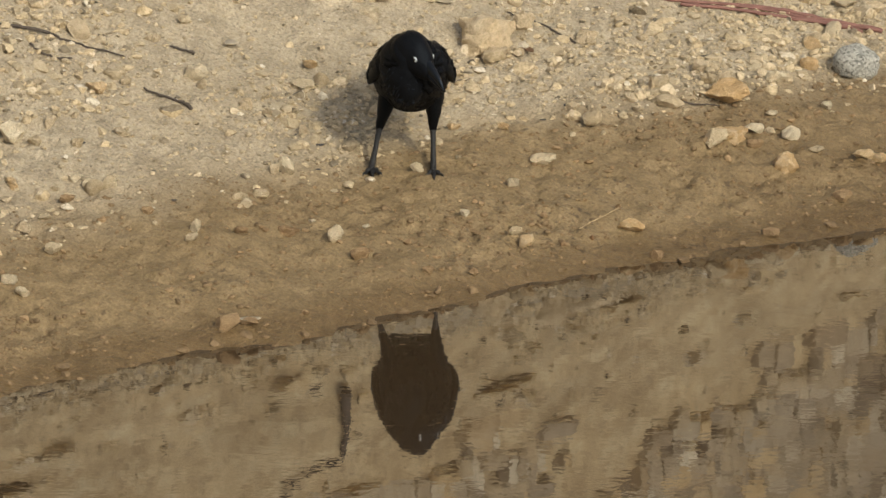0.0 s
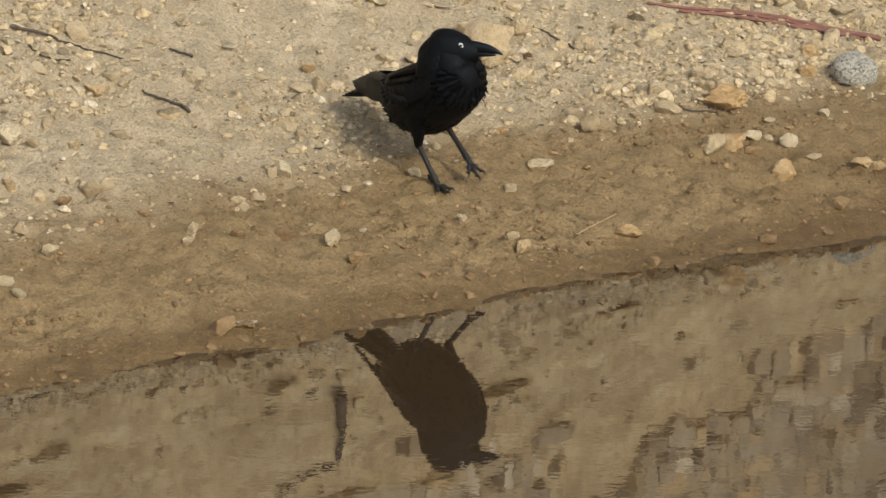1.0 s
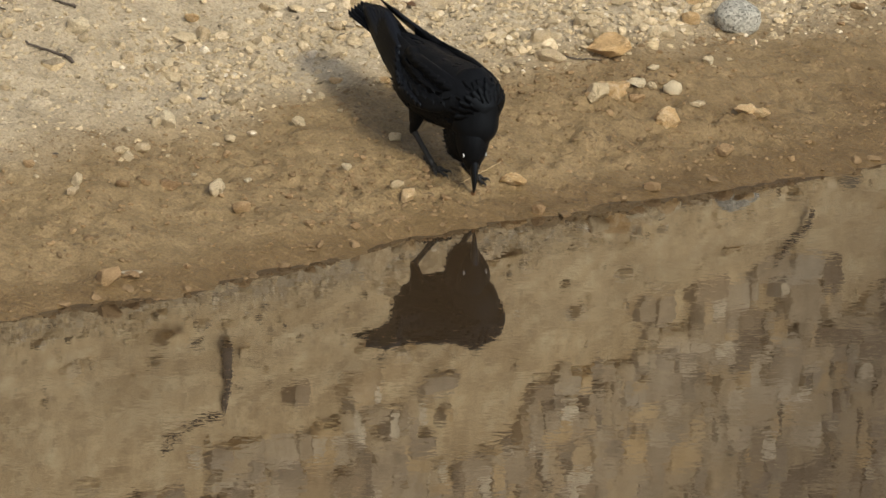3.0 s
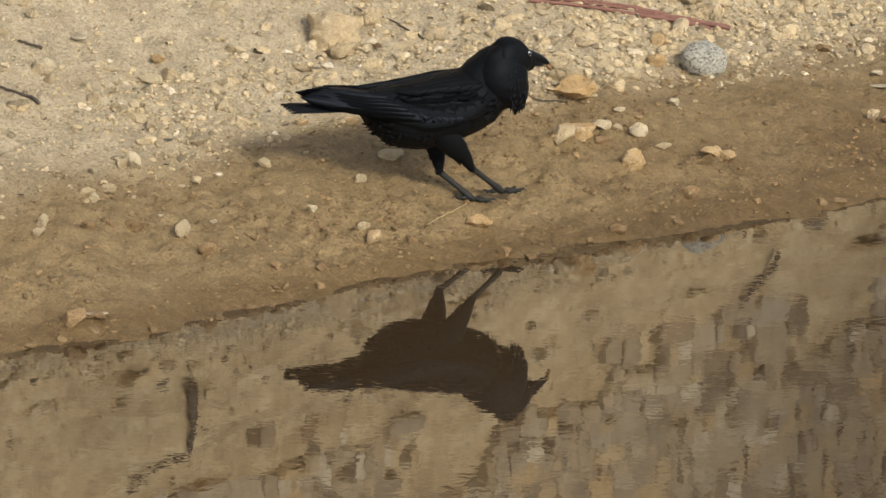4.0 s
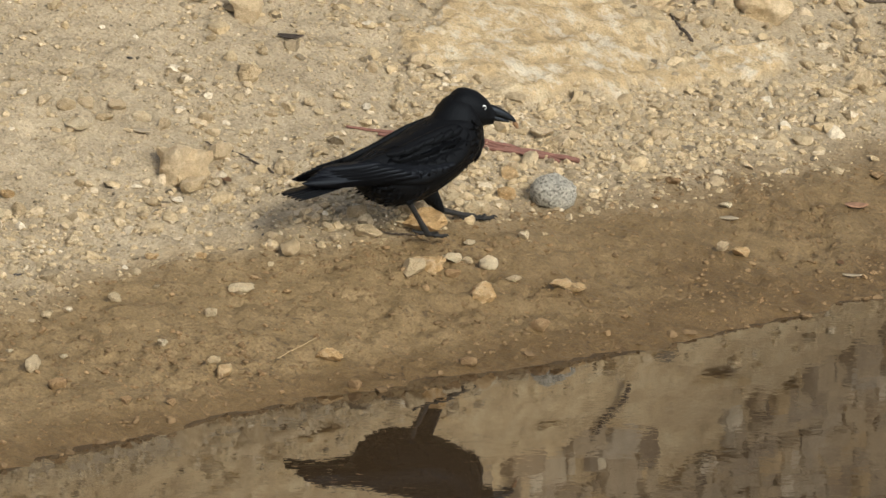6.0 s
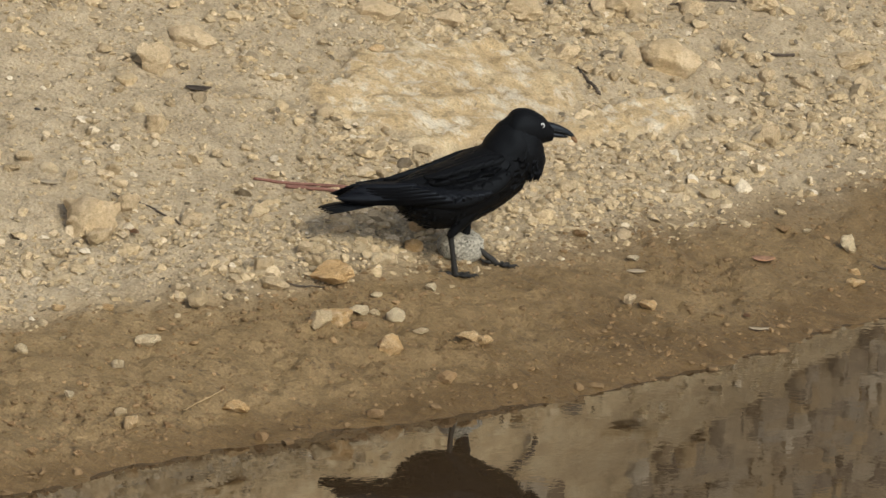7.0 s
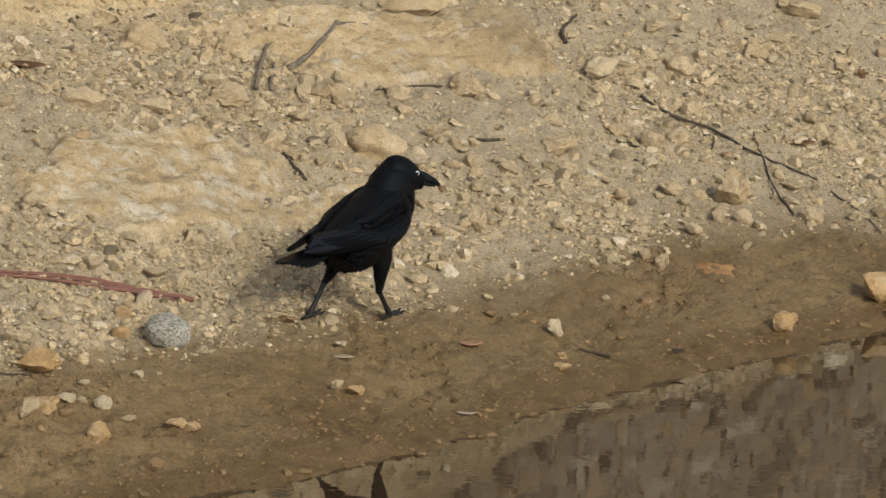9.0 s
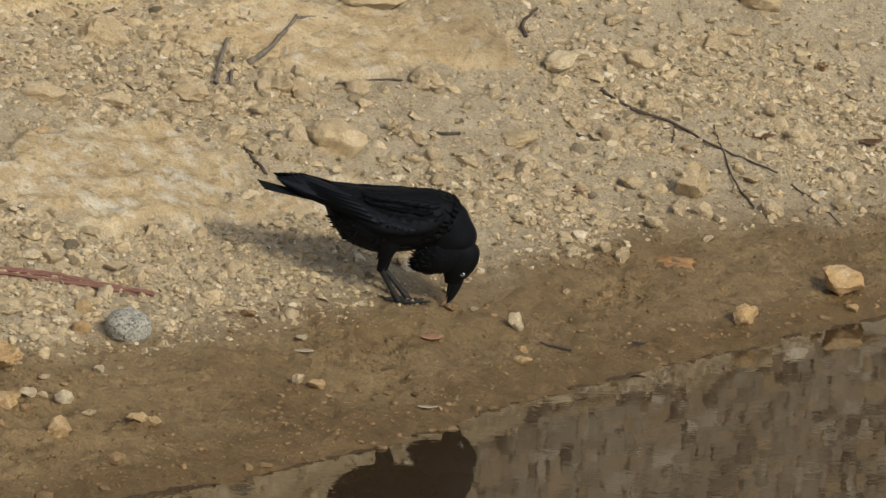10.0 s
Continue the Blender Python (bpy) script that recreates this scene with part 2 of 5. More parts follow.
def wall_material():
    """Rough blocks of many tones, from dark brown through grey to pale ochre."""
    m, nt, p = material("wall_stone")
    geo, info = nt.nodes.new("ShaderNodeNewGeometry"), nt.nodes.new("ShaderNodeObjectInfo")
    v = geo.outputs["Position"]
    rnd = math_node(nt, "FRACT", math_node(nt, "ADD", info.outputs["Random"], geo.outputs["Random Per Island"]))
    tone = ramp_node(nt, rnd, [(0.0, (0.22, 0.165, 0.105)), (0.12, (0.40, 0.33, 0.24)), (0.34, (0.56, 0.445, 0.28)), (0.50, (0.45, 0.39, 0.295)), (0.66, (0.66, 0.49, 0.265)), (0.78, (0.36, 0.28, 0.185)), (0.90, (0.57, 0.48, 0.34)), (1.0, (0.80, 0.71, 0.54))])
    col = mix(nt, 0.7, tone, ramp_node(nt, noise_node(nt, v, 24.0, 7, 0.75), [(0.3, (0.48, 0.45, 0.41)), (0.55, (1, 1, 1))]), "MULTIPLY")
    col = mix(nt, math_node(nt, "MULTIPLY", ramp_node(nt, noise_node(nt, v, 3.2, 3, 0.6), [(0.58, (0, 0, 0)), (0.70, (1, 1, 1))]), 0.4), col, (0.68, 0.60, 0.46))
    col = grey_end(nt, v, col)
    nt.links.new(col, p.inputs["Base Color"])
    p.inputs["Roughness"].default_value = 0.9
    bump(nt, p, noise_node(nt, v, 40.0, 6, 0.7), 0.012, 1.0)
    return m


def slab_material():
    """Bedded ochre rock with a pale crust, rusty seams and dark pits."""
    m, nt, p = material("slab_rock")
    geo = nt.nodes.new("ShaderNodeNewGeometry")
    v = geo.outputs["Position"]
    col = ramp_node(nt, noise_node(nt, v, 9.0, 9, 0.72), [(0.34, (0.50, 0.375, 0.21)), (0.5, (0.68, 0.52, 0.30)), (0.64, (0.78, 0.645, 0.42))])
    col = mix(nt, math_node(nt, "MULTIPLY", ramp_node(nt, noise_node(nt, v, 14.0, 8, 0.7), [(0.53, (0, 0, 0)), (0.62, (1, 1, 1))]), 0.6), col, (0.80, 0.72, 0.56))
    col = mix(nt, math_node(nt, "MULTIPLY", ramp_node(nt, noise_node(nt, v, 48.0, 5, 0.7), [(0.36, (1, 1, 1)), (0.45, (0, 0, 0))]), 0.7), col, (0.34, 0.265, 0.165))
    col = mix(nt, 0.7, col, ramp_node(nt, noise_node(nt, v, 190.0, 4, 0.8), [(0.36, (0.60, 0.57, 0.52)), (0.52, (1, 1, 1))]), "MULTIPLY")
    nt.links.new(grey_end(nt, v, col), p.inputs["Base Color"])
    p.inputs["Roughness"].default_value = 0.9
    p.inputs["Specular IOR Level"].default_value = 0.3
    bump(nt, p, math_node(nt, "ADD", noise_node(nt, v, 40.0, 8, 0.8), math_node(nt, "MULTIPLY", noise_node(nt, v, 160.0, 3, 0.7), 0.4)), 0.008, 1.0)
    return m


def granite_material():
    m, nt, p = material("grey_granite")
    v = coords(nt)
    vor = nt.nodes.new("ShaderNodeTexVoronoi")
    vor.inputs["Scale"].default_value = 11.0
    nt.links.new(v, vor.inputs["Vector"])
    sep = nt.nodes.new("ShaderNodeSeparateColor")
    nt.links.new(vor.outputs["Color"], sep.inputs[0])
    col = ramp_node(nt, sep.outputs[0], [(0.05, (0.22, 0.215, 0.185)), (0.3, (0.44, 0.43, 0.375)), (0.7, (0.56, 0.545, 0.475)), (1.0, (0.72, 0.70, 0.62))])
    col = mix(nt, 0.4, col, ramp_node(nt, noise_node(nt, v, 1.5), [(0.3, (0.65, 0.64, 0.6)), (0.7, (1, 1, 1))]), "MULTIPLY")
    nt.links.new(col, p.inputs["Base Color"])
    p.inputs["Roughness"].default_value = 0.75
    bump(nt, p, noise_node(nt, v, 5.0, 6, 0.7), 0.012, 1.0)
    return m


def water_material():
    m, nt, p = material("muddy_water")
    v = coords(nt, (1, 1, 1))
    p.inputs["Base Color"].default_value = (0.050, 0.033, 0.018, 1)
    p.inputs["Roughness"].default_value = 0.0
    p.inputs["IOR"].default_value = 2.1
    patches = ramp_node(nt, noise_node(nt, v, 5.0, 4, 0.6), [(0.40, (0.45, 0.45, 0.45)), (0.64, (1, 1, 1))])
    ripple = math_node(nt, "MULTIPLY", noise_node(nt, v, 26.0, 2.0, 0.5), 0.105)
    ripple = math_node(nt, "ADD", ripple, math_node(nt, "MULTIPLY", noise_node(nt, coords(nt, (1.0, 1.3, 1.0)), 70.0, 1.0, 0.5), 0.035))
    dash = ramp_node(nt, noise_node(nt, coords(nt, (0.7, 1.3, 1.0)), 52.0, 1.0, 0.5), [(0.66, (0, 0, 0)), (0.74, (1, 1, 1))])
    ripple = math_node(nt, "ADD", ripple, math_node(nt, "MULTIPLY", dash, 0.05))
    r = math_node(nt, "ADD", math_node(nt, "MULTIPLY", noise_node(nt, v, 5.0, 1), 0.07), math_node(nt, "MULTIPLY", ripple, patches))
    bump(nt, p, r, 0.001, 1.0)
    return m


def plain(name, color, rough=0.6, spec=0.5, grain=0.0, scale=(60, 60, 60), spread=0.3):
    m, nt, p = material(name)
    v = coords(nt, scale)
    n = noise_node(nt, v, 1.0, 5, 0.65)
    lo = tuple(c * (1 - spread) for c in color)
    hi = tuple(min(1, c * (1 + spread)) for c in color)
    nt.links.new(ramp_node(nt, n, [(0.3, lo), (0.7, hi)]), p.inputs["Base Color"])
    p.inputs["Roughness"].default_value, p.inputs["Specular IOR Level"].default_value = rough, spec
    if grain:
        bump(nt, p, n, grain, 1.0)
    return m


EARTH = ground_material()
GRAVEL = gravel_material()
PALE_STONE = stone_material("pale_stone", (0.74, 0.60, 0.385), (0.88, 0.765, 0.55), (0.78, 0.60, 0.36), 5)
OCHRE_STONE = stone_material("ochre_stone", (0.66, 0.445, 0.22), (0.82, 0.60, 0.34), (0.88, 0.73, 0.50), 9)
TAN_STONE = stone_material("tan_stone", (0.65, 0.51, 0.315), (0.79, 0.64, 0.425), (0.80, 0.68, 0.49), 14)
BROWN_STONE = stone_material("damp_stone", (0.34, 0.22, 0.115), (0.54, 0.37, 0.20), (0.60, 0.42, 0.23), 21)
DAMP_GRIT = stone_material("damp_grit", (0.22, 0.14, 0.07), (0.44, 0.31, 0.17), (0.42, 0.29, 0.16), 25, False)
WALL_STONE = wall_material()
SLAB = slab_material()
CLOD = stone_material("dry_clods", (0.42, 0.34, 0.218), (0.56, 0.46, 0.305), (0.52, 0.435, 0.30), 37, False)
MUD = plain("mud_crumbs", (0.195, 0.132, 0.069), 0.8, 0.3, 0.002, (60, 60, 60), 0.4)
CHAR = plain("charred_bits", (0.055, 0.052, 0.052), 0.85, 0.3, 0.002, (80, 80, 80), 0.5)
MORSEL = plain("brown_morsel", (0.20, 0.11, 0.05), 0.6, 0.4, 0.001, (150, 150, 150), 0.4)
CLAY = plain("orange_clay", (0.36, 0.205, 0.092), 0.85, 0.3, 0.003, (40, 40, 40), 0.35)
GRANITE = granite_material()
WATER = water_material()
PLUME = plain("black_feathers", (0.0050, 0.0051, 0.0056), 0.56, 0.105, 0.0008, (70, 260, 260))
PLUME_WING = plain("black_flight_feathers", (0.0060, 0.0062, 0.0078), 0.52, 0.21, 0.0004, (30, 320, 320))
HORN = plain("black_horn", (0.005, 0.005, 0.005), 0.36, 0.30, 0.0002, (90, 200, 200))
for gloss in (PLUME, PLUME_WING, HORN):                 # black feathers and horn gleam bluish
    gloss.node_tree.nodes["Principled BSDF"].inputs["Specular Tint"].default_value = (0.62, 0.78, 1.0, 1)
LEG_SKIN = plain("dark_grey_scaled_skin", (0.015, 0.015, 0.015), 0.55, 0.35, 0.0012, (400, 400, 400))
IRIS = plain("white_iris", (0.50, 0.54, 0.56), 0.35, 0.3)
PUPIL = plain("black_pupil", (0.004, 0.004, 0.004), 0.08, 0.6)
RED_STALK = plain("reddish_dry_stalk", (0.20, 0.098, 0.078), 0.7, 0.3, 0.0015, (20, 200, 200))
DARK_TWIG = plain("weathered_dark_twig", (0.075, 0.060, 0.048), 0.8, 0.3, 0.002, (60, 60, 60), 0.5)
GREY_TWIG = plain("grey_dead_wood", (0.17, 0.145, 0.115), 0.8, 0.3, 0.002, (60, 60, 60), 0.5)
LEAF_BROWN = plain("dry_brown_leaf", (0.17, 0.095, 0.050), 0.7, 0.3, 0.001, (50, 50, 50), 0.4)
LEAF_RUST = plain("rust_red_leaf", (0.46, 0.27, 0.17), 0.7, 0.3, 0.001, (50, 50, 50), 0.35)
STRAW = plain("dull_straw", (0.42, 0.32, 0.18), 0.7, 0.3)
LEAF_PALE = plain("bleached_leaf", (0.50, 0.42, 0.30), 0.7, 0.3, 0.001, (50, 50, 50), 0.2)


# ---- the bank: one sheet of earth ----
def smooth_mesh(me):
    me.polygons.foreach_set("use_smooth", np.ones(len(me.polygons), bool))


def part(name, bm, mat, parent, label="", smooth=True):
    """One mesh object under a thing or under a part."""
    me = bpy.data.meshes.new(name)
    bm.to_mesh(me)
    bm.free()
    me.materials.append(mat)
    if smooth:
        smooth_mesh(me)
    ob = new(name, me)
    ob.parent = parent
    if label:
        tagged(ob, label)
    return ob


def mesh_from(name, verts, faces, mat, smooth=False, sharp=0):
    me = bpy.data.meshes.new(name)
    n, k = len(faces), faces.shape[1]
    me.vertices.add(len(verts))
    me.vertices.foreach_set("co", np.ascontiguousarray(verts, np.float32).ravel())
    me.loops.add(n * k)
    me.loops.foreach_set("vertex_index", np.ascontiguousarray(faces, np.int32).ravel())
    me.polygons.add(n)
    me.polygons.foreach_set("loop_start", np.arange(0, n * k, k, dtype=np.int32))
    me.update(calc_edges=True)
    me.materials.append(mat)
    if smooth:
        smooth_mesh(me)
        if sharp:
            me.set_sharp_from_angle(angle=radians(sharp))
    return me


def axis(lo, hi, step, far, grow=1.25):
    """Even steps from lo to hi, then ever longer ones out to far on both sides."""
    mid = list(np.arange(lo, hi + step / 2, step))
    a, w = [], step
    while not a or a[-1] > -far:
        w *= grow
        a.append((a[-1] if a else lo) - w)
    b, w = [], step
    while not b or b[-1] < far:
        w *= grow
        b.append((b[-1] if b else hi) + w)
    return np.array(a[::-1] + mid + b)


def rock_patches(s, d):
    """Where the bare ochre bedrock shows through the gravel."""
    def blob(cs, cd, rs, rd):
        e = ((s - cs) / rs) ** 2 + ((d - cd) / rd) ** 2 + 0.5 * vnoise(s * 7, d * 7) + 0.35 * vnoise(s * 18, d * 18)
        return 1 - ramp(e, 0.7, 1.15)
    return np.clip(blob(1.52, 1.03, 0.36, 0.20) + blob(2.62, 1.29, 0.34, 0.085) + blob(1.85, 0.85, 0.22, 0.06) + ramp(d + 0.05 * vnoise(s * 4, d * 4), 1.58, 1.66) * (d < 4), 0, 1)


def build_ground():
    S, Q = axis(-1.7, 4.2, 0.0085, 2500), axis(-0.54, 1.55, 0.0085, 2500, 1.18)
    s, q = np.meshgrid(S, Q)
    x, y = to_xy(s, q)
    z = height(x, y)
    d = q - shore(s)
    rock = rock_patches(s, d)
    z = z + rock * (d < 1.58) * (0.016 + 0.005 * vnoise(s * 4, d * 24) + 0.005 * vnoise(s * 12, d * 34) + 0.004 * vnoise(s * 38, d * 60))
    v = np.stack([x, y, z], -1).reshape(-1, 3)
    n, m = len(Q), len(S)
    i = (np.arange(n - 1)[:, None] * m + np.arange(m - 1)[None]).ravel()
    me = mesh_from("ground", v, np.stack([i, i + 1, i + m + 1, i + m], 1), EARTH, True)
    # last mask: soaked at the waterline, darkened further towards larger s and about s 0.95
    for name, val in (("wet", wetness(s, d)), ("rock", rock), ("ledge", ramp(d, 1.5, 1.6)), ("soak_tone", np.clip(0.9 * (1 - ramp(d + 0.025 * vnoise(s * 6, d * 6) + 0.012 * vnoise(s * 20, d * 20), 0.03, 0.15)) + (0.45 + 0.3 * vnoise(s * 5, d * 5)) * ramp(s, 0.3, 1.4) + (0.55 + 0.5 * vnoise(s * 7 + 2, d * 9)) * np.exp(-((s - 0.95) / 0.45) ** 2) * (1 - ramp(d, 0.16, 0.40)), 0, 1))):
        at = me.attributes.new(name, "FLOAT", "POINT")
        at.data.foreach_set("value", val.astype(np.float32).ravel())
    return tagged(new("ground", me), "sloping bank of tan gravelly earth, wet brown by the water", "ground", kind="structure")


ground = build_ground()

bm = bmesh.new()
bmesh.ops.create_grid(bm, x_segments=1, y_segments=1, size=30)
pool = part("water", bm, WATER, None)
pool.location = (2, -3, 0)
tagged(pool, "still muddy brown pool with a mirror surface", "water", kind="structure")


# ---- stones ----
def ico(level):
    b = bmesh.new()
    bmesh.ops.create_icosphere(b, subdivisions=level, radius=1)
    v = np.array([w.co[:] for w in b.verts])
    f = np.array([[w.index for w in p.verts] for p in b.faces])
    b.free()
    return v, f


ICO = {k: ico(k) for k in (1, 2, 3, 4)}


def stone_shape(rng, level, facets=9, rough=0.05, cut=0.95, shallow=0.42):
    """A broken, worn stone of unit half-size: a ball cut by random planes, with a lumpy skin."""
    v, f = ICO[level]
    v = v.copy()
    for _ in range(facets):
        n = rng.normal(size=3)
        n /= np.linalg.norm(n)
        off = rng.uniform(shallow, shallow + 0.4)
        v -= np.maximum(0, v @ n - off)[:, None] * n * cut
    o = rng.uniform(0, 90, 3)
    lump = vnoise(v[:, 0] * 2.2 + o[0] + v[:, 2], v[:, 1] * 2.2 + o[1]) + 0.6 * vnoise(v[:, 0] * 5 + o[2], v[:, 2] * 5 + v[:, 1] * 3 + o[0]) + 0.45 * vnoise(v[:, 0] * 9 + v[:, 1] * 6 + o[1], v[:, 2] * 9 + o[2]) + 0.22 * vnoise(v[:, 0] * 21 + v[:, 1] * 13 + o[0], v[:, 2] * 21 - v[:, 1] * 9 + o[1])
    v *= (1 + rough * lump)[:, None]
    v /= np.abs(v).max(0)
    return v, f


rng = np.random.default_rng(11)
SHAPES = {1: [stone_shape(rng, 1, 7, 0.11) for _ in range(14)], 2: [stone_shape(rng, 2, 12, 0.15, 0.94, 0.44) for _ in range(14)],
          3: [stone_shape(rng, 4, 15, 0.17, 0.97, 0.44) for _ in range(14)], 4: [stone_shape(rng, 3, 14, 0.17, 0.97, 0.44) for _ in range(14)]}
MESHES = {}


def stone_mesh(level, i, mat):
    key = (level, i, mat.name)
    if key not in MESHES:
        MESHES[key] = mesh_from("stone", *SHAPES[level][i], mat, level > 1, 42)
    return MESHES[key]


def put_stone(name, x, y, w, h, mat, r, level=3, sink=0.25):
    """A stone of width w and height h, pressed a little into the ground."""
    ob = new(name, stone_mesh(level, int(r.integers(14)), mat))
    ob.rotation_euler = (r.uniform(-0.15, 0.15), r.uniform(-0.15, 0.15), r.uniform(-0.35, 0.35) + (math.pi if r.random() < 0.5 else 0))
    ob.scale = (w / 2 * 1.04, w / 2 * r.uniform(0.75, 1.0), h / 2 * 1.12)
    ob.location = (x, y + w * 0.25, float(height(x, y + w * 0.25)) + h * (0.5 - sink))
    return ob


PALE = [
    (-0.472, 0.203, 0.050, 0.046), (0.187, 0.118, 0.067, 0.026), (0.136, 0.015, 0.026, 0.019), (-0.203, -0.315, 0.036, 0.034), (-0.454, -0.375, 0.023, 0.031), (0.532, 0.244, 0.044, 0.039),
    (0.665, 0.533, 0.047, 0.038), (0.760, 0.458, 0.025, 0.025), (0.681, 0.326, 0.038, 0.031), (0.044, -0.144, 0.023, 0.017), (0.137, -0.183, 0.028, 0.016), (-0.712, -0.502, 0.035, 0.029),
    (-0.319, -0.062, 0.024, 0.032), (-0.295, -0.057, 0.034, 0.039), (-0.808, -0.142, 0.053, 0.049), (-0.782, -0.665, 0.033, 0.020), (-0.618, -0.252, 0.029, 0.027), (1.681, 1.084, 0.043, 0.045),
    (1.861, 1.481, 0.032, 0.022), (1.356, 1.145, 0.031, 0.024),
]
OCHRE = [
    (0.561, 0.266, 0.072, 0.044), (0.662, 0.212, 0.055, 0.039), (0.753, 0.742, 0.041, 0.034), (0.745, 0.651, 0.050, 0.039), (0.568, 0.418, 0.098, 0.051), (0.358, -0.074, 0.060, 0.028),
    (0.155, -0.206, 0.032, 0.028), (2.452, 1.487, 0.109, 0.074), (2.196, 1.253, 0.065, 0.053), (2.462, 1.421, 0.034, 0.025), (1.206, 0.588, 0.041, 0.030), (1.666, 0.889, 0.042, 0.026),
]
TAN = [
    (2.156, 2.466, 0.068, 0.047), (0.717, 1.625, 0.103, 0.054), (1.078, 2.091, 0.084, 0.053), (1.535, 2.476, 0.162, 0.052), (2.156, 2.291, 0.057, 0.049),
    (2.101, 2.143, 0.067, 0.041), (1.268, 1.953, 0.078, 0.045), (1.934, 1.538, 0.032, 0.039), (1.968, 1.515, 0.034, 0.042), (1.564, 1.521, 0.056, 0.061), (0.232, 1.160, 0.092, 0.068),
    (0.311, 1.294, 0.102, 0.055), (0.227, 0.925, 0.053, 0.049), (0.486, 1.068, 0.026, 0.033), (0.449, 0.381, 0.058, 0.027), (1.184, 0.908, 0.042, 0.021), (1.553, 1.661, 0.032, 0.042),
    (0.361, 0.486, 0.038, 0.022),
]
BROWN = [
    (0.772, 0.122, 0.046, 0.028), (0.403, -0.179, 0.030, 0.030), (-0.389, -0.707, 0.047, 0.032), (-0.347, -0.681, 0.037, 0.014), (-0.292, -0.297, 0.052, 0.027), (-0.369, -0.337, 0.033, 0.019),
    (-0.697, -0.309, 0.034, 0.021), (-0.544, -0.322, 0.027, 0.021), (1.905, 1.322, 0.032, 0.019), (1.095, 0.888, 0.035, 0.021), (0.622, -0.038, 0.037, 0.019), (-0.026, -0.389, 0.025, 0.019),
    (0.057, -0.364, 0.019, 0.017),
]

PALE_MORE = [
    (-0.268, 0.295, 0.050, 0.020), (-0.686, -0.242, 0.032, 0.019), (-0.656, -0.254, 0.028, 0.020), (-0.721, -0.271, 0.017, 0.012), (-0.731, -0.385, 0.025, 0.014), (-0.377, -0.186, 0.032, 0.016),
    (-0.049, 0.031, 0.027, 0.022), (0.651, 0.397, 0.028, 0.011), (-0.144, -0.217, 0.016, 0.009), (-0.244, -0.216, 0.016, 0.009), (0.032, 0.103, 0.014, 0.010), (-0.756, -0.691, 0.027, 0.022),
    (-0.119, 0.647, 0.062, 0.025), (0.958, 0.725, 0.029, 0.012), (1.197, 0.811, 0.029, 0.016), (0.011, 0.729, 0.040, 0.023), (1.134, 1.893, 0.031, 0.032), (1.816, 1.299, 0.018, 0.015),
    (2.184, 1.673, 0.031, 0.014), (1.597, 1.136, 0.024, 0.012), (1.955, 2.372, 0.111, 0.048), (2.020, 2.444, 0.059, 0.026), (0.613, 0.322, 0.039, 0.026), (0.642, 0.332, 0.022, 0.016),
]
OCHRE_MORE = [
    (-0.654, 0.088, 0.054, 0.028), (-0.252, 0.369, 0.039, 0.018), (-0.798, -0.283, 0.027, 0.024), (0.153, 0.163, 0.005, 0.002), (0.117, 0.240, 0.027, 0.014), (0.021, 0.213, 0.033, 0.020),
    (0.711, 1.473, 0.042, 0.020), (1.678, 0.977, 0.024, 0.017), (0.821, 0.278, 0.046, 0.029), (0.854, 0.298, 0.042, 0.029),
]
BROWN_MORE = [
    (0.606, 0.276, 0.038, 0.025), (-0.148, -0.371, 0.047, 0.028), (0.192, -0.087, 0.018, 0.013), (2.618, 2.649, 0.027, 0.029), (1.548, 1.126, 0.036, 0.017),
]
TAN_HIGH = [
    (1.373, 1.739, 0.129, 0.094), (1.131, 1.681, 0.071, 0.059), (2.369, 1.879, 0.051, 0.051), (2.195, 1.899, 0.084, 0.096), (2.194, 1.791, 0.045, 0.040), (1.607, 2.137, 0.100, 0.056),
    (1.449, 2.047, 0.066, 0.046), (1.279, 1.740, 0.052, 0.052), (0.869, 1.995, 0.120, 0.075), (0.879, 1.722, 0.105, 0.042), (1.044, 1.825, 0.099, 0.054), (2.349, 2.025, 0.064, 0.030),
    (1.671, 1.822, 0.050, 0.027), (1.591, 1.823, 0.042, 0.037), (1.935, 2.313, 0.039, 0.018), (2.060, 2.370, 0.046, 0.018),
]
TAN_WEST = [
    (0.093, 0.540, 0.126, 0.099),
    (-0.739, -0.084, 0.032, 0.023), (-0.687, -0.141, 0.030, 0.024), (-0.608, 0.137, 0.026, 0.017), (-0.607, -0.049, 0.030, 0.022), (-0.462, -0.421, 0.028, 0.022), (-0.374, 0.158, 0.027, 0.029),
    (-0.189, 0.708, 0.034, 0.020), (-0.147, 0.714, 0.040, 0.028), (-0.142, 0.839, 0.040, 0.019), (-0.118, 0.463, 0.022, 0.019), (-0.102, 0.743, 0.040, 0.029), (-0.068, 0.706, 0.040, 0.019),
    (-0.040, 0.753, 0.040, 0.026), (0.051, 0.714, 0.028, 0.029), (0.102, 0.910, 0.023, 0.015), (0.106, 0.514, 0.067, 0.036), (0.142, 0.755, 0.040, 0.025), (0.165, 0.640, 0.051, 0.045),
    (0.257, 0.334, 0.031, 0.019), (0.267, 0.823, 0.034, 0.021), (0.296, 0.621, 0.051, 0.036),
]
